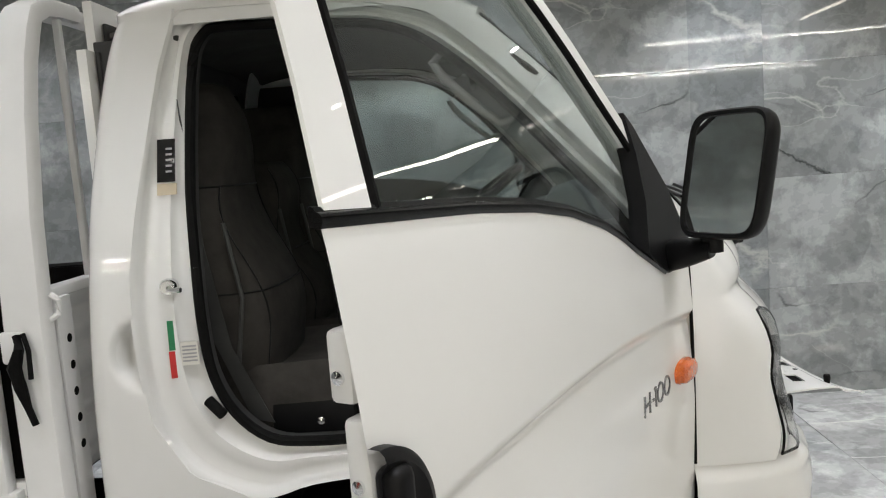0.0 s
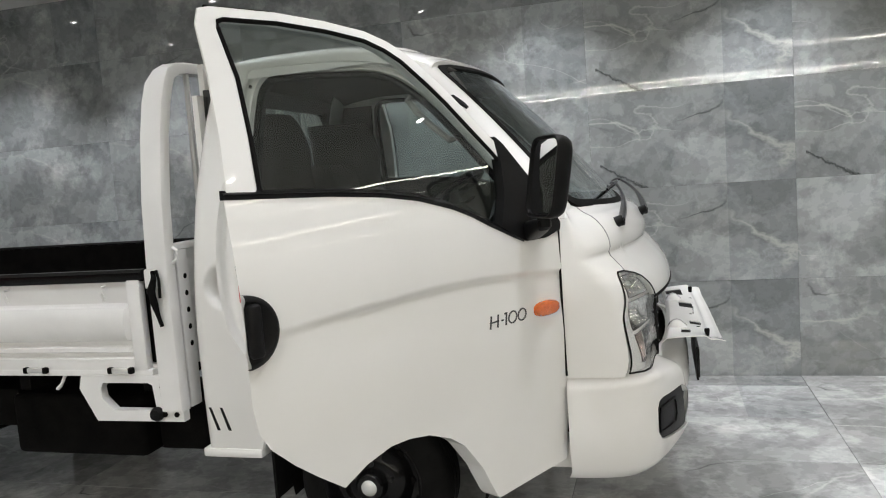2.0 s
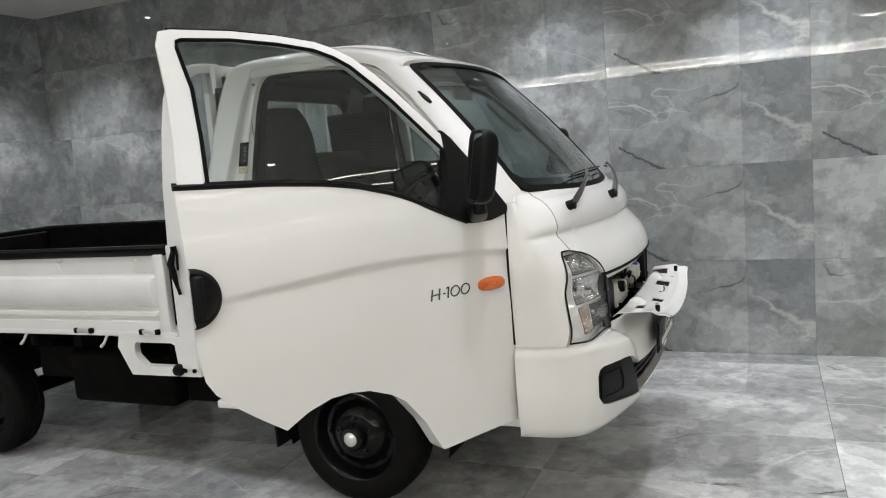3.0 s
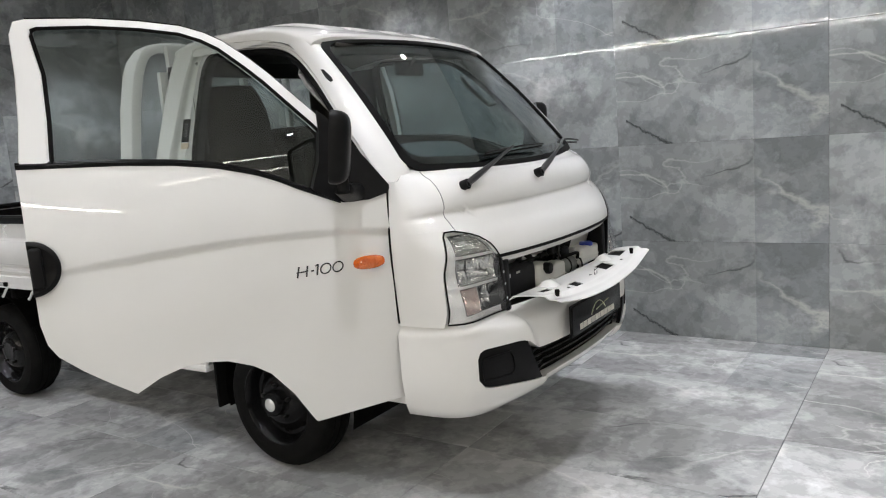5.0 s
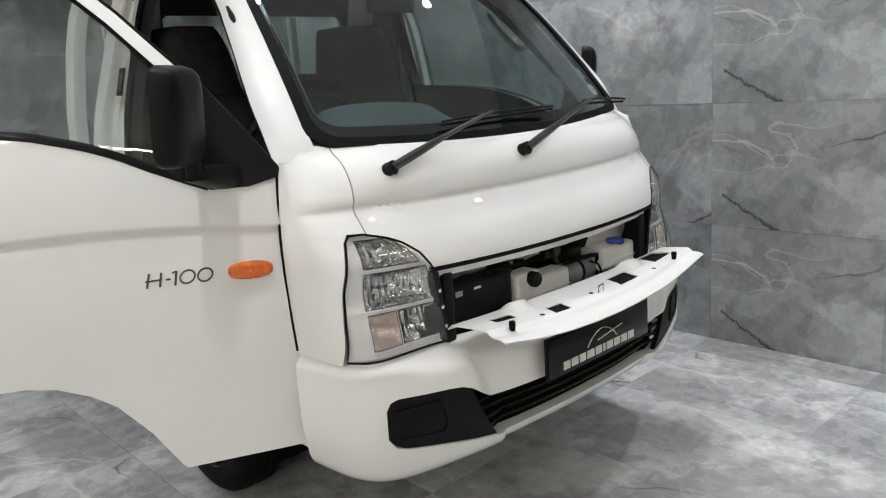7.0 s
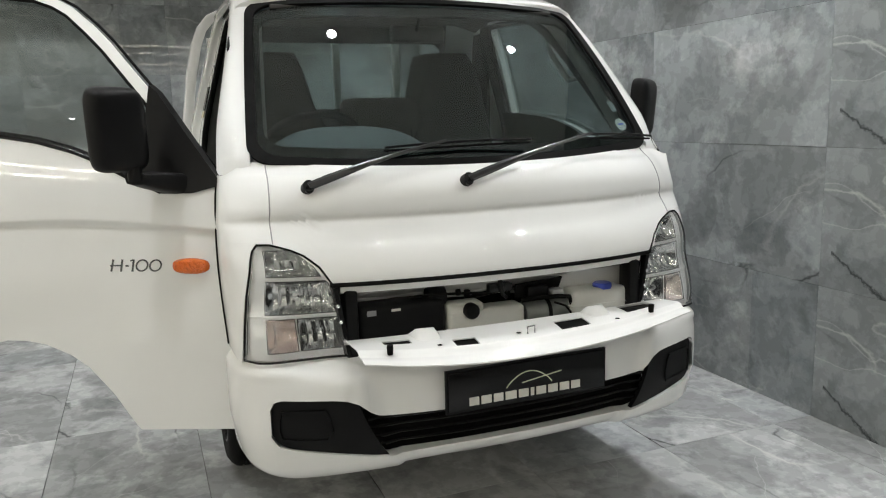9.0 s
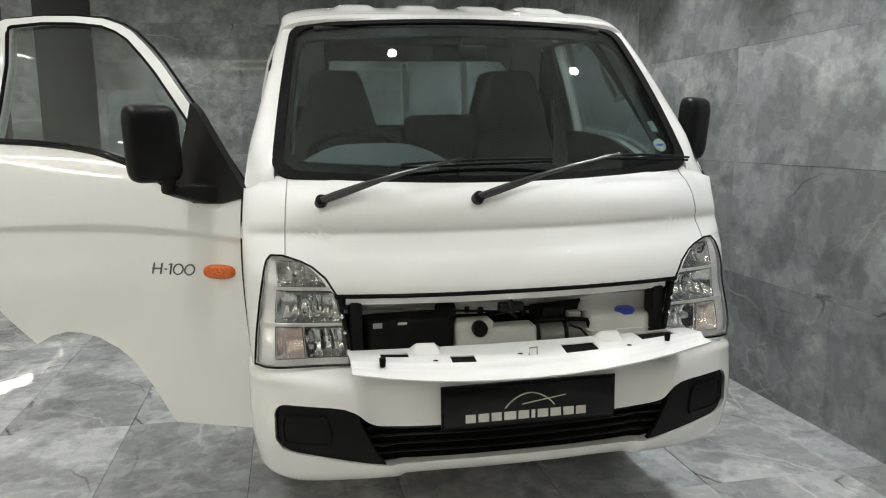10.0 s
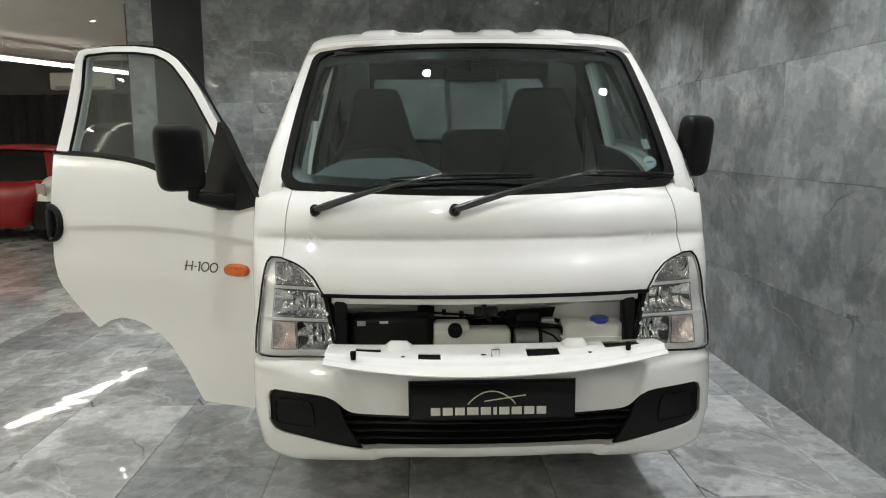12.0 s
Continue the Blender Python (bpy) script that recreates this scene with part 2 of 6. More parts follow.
WALLSTONE = marble("wall_tile", (0.20, 0.219, 0.227), (0.315, 0.333, 0.338), (0.465, 0.476, 0.475), 0.004, 0.07, 0.42)
FLOORSTONE = marble("floor_tile", (0.28, 0.290, 0.292), (0.445, 0.452, 0.452), (0.63, 0.633, 0.628), 0.016, 0.34, 0.85, (0.76, 1.16))


# ---- mesh helpers ----
def finish(bm, angle=35, smooth=True):
    bmesh.ops.remove_doubles(bm, verts=bm.verts, dist=1e-5)
    bmesh.ops.recalc_face_normals(bm, faces=bm.faces)
    me = bpy.data.meshes.new("mesh")
    bm.to_mesh(me)
    bm.free()
    if smooth:
        for poly in me.polygons:
            poly.use_smooth = True
        me.set_sharp_from_angle(angle=radians(angle))
    return me


def part(name, bm, material, parent=None, label="", angle=35, kind=""):
    ob = new(name, finish(bm, angle))
    for m in (material if isinstance(material, (list, tuple)) else [material]):
        ob.data.materials.append(m)
    if parent is not None:
        ob.parent = parent
    if label or kind:
        tagged(ob, label, kind=kind)
    return ob


def thing(name, label, category, group="", at=None):
    ob = new(name)
    ob.empty_display_size = 0.1
    if at is not None:
        ob.matrix_basis = at
    return tagged(ob, label, category, group)


def add_grid(bm, rows, close_u=False):
    """Faces between rows of points."""
    vs = [[bm.verts.new(p) for p in r] for r in rows]
    for a, b in zip(vs, vs[1:]):
        k = len(a)
        for i in range(k if close_u else k - 1):
            j = (i + 1) % k
            try:
                bm.faces.new((a[i], a[j], b[j], b[i]))
            except ValueError:
                pass
    return vs


def add_box(bm, x0, x1, y0, y1, z0, z1, bevel=0.0, seg=2):
    r = bmesh.ops.create_cube(bm, size=1.0, matrix=Matrix.Translation(((x0 + x1) / 2, (y0 + y1) / 2, (z0 + z1) / 2)) @ Matrix.Diagonal((abs(x1 - x0), abs(y1 - y0), abs(z1 - z0), 1)))
    if bevel:
        es = list({e for v in r["verts"] for e in v.link_edges})
        bmesh.ops.bevel(bm, geom=es, offset=bevel, segments=seg, affect="EDGES", profile=0.5)
    return bm


def box(x0, x1, y0, y1, z0, z1, bevel=0.0, seg=2):
    return add_box(bmesh.new(), x0, x1, y0, y1, z0, z1, bevel, seg)


def add_tube(bm, pts, r, seg=10, caps=True):
    """A round bar along a line of points."""
    pts = [Vector(p) for p in pts]
    rad = r if isinstance(r, (list, tuple)) else [r] * len(pts)
    rings, up = [], Vector((0.123, 0.31, 0.94))
    for i, p in enumerate(pts):
        d = (pts[min(i + 1, len(pts) - 1)] - pts[max(i - 1, 0)]).normalized()
        a = d.cross(up)
        if a.length < 1e-3:
            a = d.cross(Vector((1, 0, 0)))
        a.normalize()
        b = d.cross(a)
        rings.append([p + (a * math.cos(t) + b * math.sin(t)) * rad[i] for t in [2 * math.pi * k / seg for k in range(seg)]])
    vs = add_grid(bm, rings, True)
    if caps:
        bm.faces.new(vs[0])
        bm.faces.new(vs[-1])
    return bm


def tube(pts, r, seg=10):
    return add_tube(bmesh.new(), pts, r, seg)


def add_prism(bm, outline, depth):
    """A plate: outline of 3D points, pushed along the vector depth."""
    d = Vector(depth)
    a = [bm.verts.new(p) for p in outline]
    b = [bm.verts.new(Vector(p) + d) for p in outline]
    bm.faces.new(a)
    bm.faces.new(b[::-1])
    k = len(a)
    for i in range(k):
        bm.faces.new((a[i], b[i], b[(i + 1) % k], a[(i + 1) % k]))
    return bm


def prism(outline, depth):
    return add_prism(bmesh.new(), outline, depth)


def thick_sheet(rows, offset):
    """A closed sheet: a grid of points and the same grid moved by offset(p) or a vector."""
    bm = bmesh.new()
    f = offset if callable(offset) else (lambda p: Vector(p) + Vector(offset))
    a = add_grid(bm, rows)
    b = add_grid(bm, [[f(Vector(p)) for p in r] for r in rows])
    for i in range(len(a) - 1):
        for j in (0, len(a[0]) - 1):
            bm.faces.new((a[i][j], a[i + 1][j], b[i + 1][j], b[i][j]))
    for j in range(len(a[0]) - 1):
        for i in (0, len(a) - 1):
            bm.faces.new((a[i][j], a[i][j + 1], b[i][j + 1], b[i][j]))
    return bm


def lathe(profile, axis="y", seg=40, centre=(0, 0, 0)):
    """Turned round an axis; profile of (radius, along)."""
    bm = bmesh.new()
    rows = []
    for r, h in profile:
        ring = []
        for k in range(seg):
            c, s = r * math.cos(2 * math.pi * k / seg), r * math.sin(2 * math.pi * k / seg)
            v = {"x": (h, c, s), "y": (c, h, s), "z": (c, s, h)}[axis]
            ring.append(Vector(v) + Vector(centre))
        rows.append(ring)
    add_grid(bm, rows, True)
    return bm


def curve1(table, x):
    """Smooth (Catmull-Rom) reading of a table of (x, y)."""
    if x <= table[0][0]:
        return table[0][1]
    if x >= table[-1][0]:
        return table[-1][1]
    i = max(k for k in range(len(table) - 1) if table[k][0] <= x)
    x0, y0 = table[i]
    x1, y1 = table[i + 1]
    h = x1 - x0
    m0 = (y1 - table[i - 1][1]) / (x1 - table[i - 1][0]) if i > 0 else (y1 - y0) / h
    m1 = (table[i + 2][1] - y0) / (table[i + 2][0] - x0) if i + 2 < len(table) else (y1 - y0) / h
    t = (x - x0) / h
    return (2 * t**3 - 3 * t**2 + 1) * y0 + (t**3 - 2 * t**2 + t) * h * m0 + (3 * t**2 - 2 * t**3) * y1 + (t**3 - t**2) * h * m1


def line1(table, x):
    return float(np.interp(x, [a for a, b in table], [b for a, b in table]))


def span(a, b, k):
    return [a + (b - a) * i / (k - 1) for i in range(k)]


def step(x, a, b):
    t = min(1, max(0, (x - a) / (b - a)))
    return t * t * (3 - 2 * t)


# ---- the room ----
ROOM_X0, ROOM_X1, ROOM_Y0 = -11.5, 15.0, -15.0
structure = dict(kind="structure")
floor = part("floor", box(ROOM_X0, ROOM_X1, ROOM_Y0, WALL_Y, -0.2, -0.012), GROUT)
tagged(floor, "grey marble-print tiled showroom floor, polished", "floor", **structure)
wall_north = part("wall_north", box(WALL_X - 0.2, ROOM_X1, WALL_Y + 0.012, WALL_Y + 0.2, -0.2, CEIL), GROUT)
tagged(wall_north, "wall clad in large grey marble-print tiles", "wall", **structure)
wall_west = part("wall_west", box(WALL_X - 0.2, WALL_X - 0.012, -2.48, WALL_Y + 0.012, -0.2, CEIL), GROUT)
tagged(wall_west, "tiled grey marble-print wall behind the truck bed", "wall", **structure)
ceiling = part("ceiling", box(ROOM_X0, ROOM_X1, ROOM_Y0, WALL_Y + 0.2, CEIL, CEIL + 0.15), CEILING)
tagged(ceiling, "plain off-white painted showroom ceiling", "ceiling", **structure)
for nm, b in (("wall_far", (ROOM_X0 - 0.2, ROOM_X0, ROOM_Y0, WALL_Y, -0.2, CEIL)), ("wall_east", (ROOM_X1, ROOM_X1 + 0.2, ROOM_Y0, WALL_Y + 0.2, -0.2, CEIL)),
              ("wall_south", (ROOM_X0, ROOM_X1, ROOM_Y0 - 0.2, ROOM_Y0, -0.2, CEIL)), ("wall_inner", (ROOM_X0, WALL_X - 0.2, WALL_Y, WALL_Y + 0.2, -0.2, CEIL))):
    tagged(part(nm, box(*b), PLASTER), "plain grey plastered showroom wall", "wall", **structure)
column = part("column", box(-5.85, -5.35, -3.55, -2.85, 0, CEIL, 0.01), PLASTER)
pier = part("pier", box(WALL_X - 0.25, WALL_X + 0.01, -3.0, -2.485, 0, CEIL, 0.008), COLUMN)
tagged(pier, "matt black painted pier at the wall's end", "pier", **structure)
tagged(column, "grey painted square column beyond the wall's end", "column", **structure)
beam = part("ceiling_beam", box(-6.2, -5.35, -3.3, -2.0, CEIL - 0.28, CEIL, 0.01), CEILING)
tagged(beam, "off-white boxed-in ceiling beam beside the column", "beam", **structure)

# ---- the truck: shared shapes ----
truck = thing("pickup_truck", "white pickup truck, driver door open, front grille flap lowered", "pickup truck")
SIDE = [(0.2, 0.795), (0.45, 0.825), (0.75, 0.848), (1.0, 0.862), (1.2, 0.857), (1.4, 0.832), (1.47, 0.818), (1.6, 0.782), (1.8, 0.727), (1.93, 0.690)]


def side_y(z):
    return curve1(SIDE, z)


# front face: how far forward the middle stands at each height, and how the plan bends back to the sides
NOSE = [(0.70, 1.165), (0.80, 1.168), (0.94, 1.168), (0.98, 1.174), (1.005, 1.172), (1.04, 1.160), (1.075, 1.140), (1.105, 1.115), (1.130, 1.093), (1.144, 1.080), (1.151, 1.073), (1.157, 1.0695), (1.163, 1.070), (1.171, 1.0755), (1.181, 1.079), (1.20, 1.0805), (1.225, 1.077), (1.25, 1.066), (1.275, 1.046), (1.293, 1.022), (1.303, 0.998), (1.315, 0.978), (1.335, 0.958), (1.4, 0.92)]
NOSE_SIDE = [(0.70, 1.165), (0.80, 1.168), (0.94, 1.168), (0.98, 1.174), (1.01, 1.170), (1.06, 1.150), (1.11, 1.116), (1.135, 1.096), (1.145, 1.086), (1.155, 1.080), (1.17, 1.080), (1.19, 1.076), (1.21, 1.064), (1.25, 1.034), (1.30, 0.992), (1.335, 0.963), (1.4, 0.93)]
PLAN_Y = [(0.0, 0.0), (0.14, 0.15), (0.28, 0.3), (0.42, 0.45), (0.56, 0.6), (0.66, 0.70), (0.74, 0.767), (0.82, 0.815), (0.90, 0.838), (1.0, 0.845)]
PLAN_X = [(0.0, 0.0), (0.14, 0.003), (0.28, 0.015), (0.42, 0.038), (0.56, 0.075), (0.66, 0.110), (0.74, 0.146), (0.82, 0.195), (0.90, 0.255), (1.0, 0.33)]
SEAM_X = 0.805


def nose_pt(s, z, out=0.0):
    """A point of the front face; s from -1 (truck's right) to 1."""
    a = abs(s)
    # the crease fades towards the doors; low down the corners are fuller
    k = step(a, 0.55, 0.86)
    xc = curve1(NOSE, z) * (1 - k) + curve1(NOSE_SIDE, z) * k
    x = xc - curve1(PLAN_X, a)
    end = xc - 0.33
    x += (SEAM_X - end) * step(a, 0.72, 1.0)
    x += 0.078 * step(a, 0.50, 0.84) * (1 - step(a, 0.86, 1.0)) * (1 - step(z, 0.74, 1.0))
    y = curve1(PLAN_Y, a) * side_y(z) / 0.845
    nx = Vector((1.0, math.copysign(0.25 + 1.2 * step(a, 0.5, 1.0), s) if s else 0, 0)).normalized()
    return Vector((x, math.copysign(y, s), z)) + nx * out


def s_at(y, z):
    lo, hi = 0.0, 1.0
    for _ in range(30):
        m = (lo + hi) / 2
        if curve1(PLAN_Y, m) * side_y(z) / 0.845 < abs(y):
            lo = m
        else:
            hi = m
    return math.copysign((lo + hi) / 2, y)


def inward(d):
    c = Vector((0.1, 0, 1.1))
    return lambda p: p + Vector((c.x - p.x, -p.y, 0)).normalized() * d


# windscreen edges
def ws_pt(s, v, out=0.0):
    b = Vector((0.975 - 0.138 * s * s, 0.745 * s, 1.300 + 0.035 * s * s))
    t = Vector((0.430 - 0.076 * s * s, 0.655 * s, 1.898 - 0.018 * s * s))
    p = b.lerp(t, v)
    bow = 4 * v * (1 - v) * 0.018
    return p + Vector((0.72, 0.3 * s, 0.68)).normalized() * (out + bow)


# front panel above the grille opening and headlamps
HL_IN = [(0.750, 0.520), (0.86, 0.545), (0.975, 0.566), (1.03, 0.600), (1.065, 0.642), (1.086, 0.690), (1.096, 0.735), (1.0985, 0.752)]
HL_OUT = [(0.747, 0.828), (0.85, 0.819), (0.95, 0.805), (1.05, 0.787), (1.078, 0.779), (1.091, 0.771), (1.0985, 0.757)]


def panel_low(y):
    a = abs(y)
    if a <= 0.570:
        return 0.978
    return line1([(0.570, 0.978), (0.60, 1.03), (0.64, 1.067), (0.70, 1.092), (0.768, 1.101), (0.85, 1.101)], a)


def panel_top(s):
    a = abs(s)
    y = curve1(PLAN_Y, a)
    if y < 0.745:
        return 1.305 + 0.030 * (y / 0.745) ** 2
    return 1.335 - 0.038 * step(y, 0.745, 0.84)


cols = span(-1, 1, 97)
rows = []
for v in span(0, 1, 130):
    r = []
    for s in cols:
        lo = panel_low(curve1(PLAN_Y, abs(s)))
        z = lo + (panel_top(s) - lo) * v
        r.append(nose_pt(s, z))
    rows.append(r)
part("front_panel", thick_sheet(rows, inward(0.02)), WHITE, truck)
for sg in (-1, 1):
    rows = []
    for z in span(0.74, 1.105, 14):
        s0 = s_at(line1(HL_OUT, z) + 0.004, z)
        rows.append([nose_pt(sg * s, z) for s in span(s0, 1.0, 10)])
    part("front_corner_panel", thick_sheet(rows, inward(0.02)), WHITE, truck)
    # seam between front panel and corner panel
    sm = 0.665
    pts = [nose_pt(sg * sm, z, 0.0005) for z in span(1.092, 1.325, 14)]
    part("panel_seam", tube(pts, 0.0022, 6), GREYINK, truck)

# windscreen, its black surround and rubber
rows = [[ws_pt(s, v) for s in span(-0.97, 0.97, 25)] for v in span(0.03, 0.97, 12)]
part("windscreen", thick_sheet(rows, (-0.003, 0, -0.003)), SCREEN, truck, "tinted laminated windscreen glass")


def border(out, a0, a1, v0, v1, b0, b1, w0, w1, n=24):
    """A frame on the windscreen surface between an outer and an inner outline."""
    def loop(a, lo, hi):
        r = 0.09
        pts = []
        for s in span(-a + r, a - r, n):
            pts.append((s, lo))
        for k in span(0, math.pi / 2, 6)[1:-1]:
            pts.append((a - r + r * math.sin(k), lo + r * (1 - math.cos(k))))
        for v in span(lo + r, hi - r, n // 2):
            pts.append((a, v))
        for k in span(0, math.pi / 2, 6)[1:-1]:
            pts.append((a - r + r * math.cos(k), hi - r + r * math.sin(k)))
        for s in span(a - r, -a + r, n):
            pts.append((s, hi))
        for k in span(0, math.pi / 2, 6)[1:-1]:
            pts.append((-a + r - r * math.sin(k), hi - r + r * math.cos(k)))
        for v in span(hi - r, lo + r, n // 2):
            pts.append((-a, v))
        for k in span(0, math.pi / 2, 6)[1:-1]:
            pts.append((-a + r - r * math.cos(k), lo + r - r * math.sin(k)))
        return pts
    o, i = loop(a0, v0, v1), loop(a1, w0, w1)
    bm = bmesh.new()
    rings = [[ws_pt(s, v, out - 0.012) for s, v in o], [ws_pt(s, v, out) for s, v in o], [ws_pt(s, v, out) for s, v in i], [ws_pt(s, v, out - 0.012) for s, v in i]]
    vs = add_grid(bm, [[*r, r[0]] for r in rings])
    return bm


part("windscreen_seal", border(0.008, 1.012, 0.968, -0.010, 1.010, 0, 0, 0.032, 0.978), RUBBER, truck, "black rubber seal")
part("windscreen_band", border(-0.006, 0.97, 0.945, 0.03, 0.97, 0, 0, 0.095, 0.905), GLOSS, truck, "black printed glass edge")

# roof
RAIL = 1.935
ROOF_Y = [(-1, -0.702), (-0.97, -0.696), (-0.92, -0.672), (-0.85, -0.625), (-0.7, -0.51), (-0.5, -0.36), (0, 0)]


def roof_pt(f, x):
    a = abs(f)
    y = -curve1(ROOF_Y, -a)
    zc = curve1([(-0.615, 1.965), (-0.57, 1.99), (-0.45, 2.011), (-0.3, 2.019), (0.0, 2.011), (0.2, 1.978), (0.35, 1.94), (0.42, 1.908)], x)
    rail = curve1([(-0.7, 1.925), (-0.1, 1.928), (0.12, 1.932), (0.25, 1.912), (0.34, 1.877), (0.42, 1.84)], x)
    z = rail + (zc - rail) * math.sqrt(max(0, 1 - a**6))
    for c in (-0.56, -0.19, 0.19, 0.56):
        z += 0.013 * (1 - step(abs(f - c), 0.075, 0.125)) * step(x, -0.6, -0.5) * (1 - step(x, 0.20, 0.30))
    xs = x - 0.055 * a * a * step(x, 0.0, 0.4) + 0.085 * a**5 * (1 - step(x, -0.615, -0.40))
    y *= 1 - 0.022 * (1 - step(x, 0.05, 0.3))
    return Vector((xs, math.copysign(y, f), z))


rows = [[roof_pt(f, x) for f in span(-1, 1, 121)] for x in span(-0.615, 0.41, 30)]
part("roof_panel", thick_sheet(rows, (0, 0, -0.02)), WHITE, truck)
# header strip closing the roof's front edge down to the windscreen
rows = []
for f in span(-1, 1, 49):
    a, b = ws_pt(f, 1.004, 0.003), roof_pt(f, 0.36)
    n0 = Vector((0.55, 0, 0.83))
    rows.append([a - Vector((0.02, 0, 0.03)), a, a.lerp(b, 0.35) + n0 * 0.010, a.lerp(b, 0.7) + n0 * 0.008, b + Vector((0, 0, 0.0005)), roof_pt(f, 0.33) - Vector((0, 0, 0.004))])
bm = bmesh.new()
add_grid(bm, rows)
part("roof_header", bm, WHITE, truck, "", 60)
rows = [[roof_pt(f, x) - Vector((0, 0, 0.045)) for f in span(-0.93, 0.93, 25)] for x in span(-0.64, 0.34, 12)]
part("headliner", thick_sheet(rows, (0, 0, -0.012)), LINER, truck, "light grey fabric headliner")

# ---- doors: shapes in the closed door's own plane (u back from the hinge, z up) ----
HINGE = (0.80, 0.835)
DOOR_LOW = [(0.0, 0.445), (0.36, 0.428), (0.372, 0.44), (0.40, 0.487), (0.44, 0.556), (0.52, 0.655), (0.58, 0.697), (0.666, 0.733), (0.74, 0.745), (0.81, 0.745), (0.893, 0.722), (0.972, 0.682), (1.05, 0.738), (1.12, 0.793), (1.186, 0.855), (1.212, 0.90), (1.225, 0.97)]
DOOR_TOP = [(0.0, 1.268), (0.10, 1.245), (0.19, 1.247), (0.25, 1.272), (0.353, 1.318), (0.42, 1.352), (0.50, 1.383), (0.627, 1.417), (0.756, 1.437), (0.925, 1.452), (1.225, 1.466)]
FRAME_OUT = [(1.218, 1.45), (1.200, 1.60), (1.190, 1.75), (1.190, 1.88), (1.174, 1.922), (1.14, 1.93), (0.954, 1.931), (0.80, 1.921), (0.666, 1.903), (0.59, 1.878), (0.53, 1.847), (0.45, 1.785), (0.387, 1.727), (0.30, 1.634), (0.235, 1.566), (0.17, 1.49), (0.0, 1.285)]
FRAME_IN = [(1.124, 1.45), (1.112, 1.60), (1.108, 1.75), (1.128, 1.875), (1.124, 1.893), (1.108, 1.900), (0.954, 1.903), (0.80, 1.893), (0.672, 1.875), (0.605, 1.851), (0.55, 1.82), (0.475, 1.756), (0.412, 1.697), (0.325, 1.603), (0.26, 1.533), (0.20, 1.46), (0.03, 1.27)]


def crease_z(u):
    return curve1([(0, 1.128), (0.25, 1.15), (0.55, 1.162), (0.9, 1.150), (1.225, 1.13)], u)


def door_n(u, z):
    """How far the outer skin stands out from the hinge line's plane."""
    n = side_y(z) - 0.838
    zc = crease_z(u)
    fade = 1 - 0.6 * step(u, 0.85, 1.2)
    below = 1 - min(1, max(0, (zc - 0.026 - z) / 0.24))
    n -= 0.0165 * fade * (1 - step(z, zc - 0.026, zc + 0.002)) * below**2
    return n


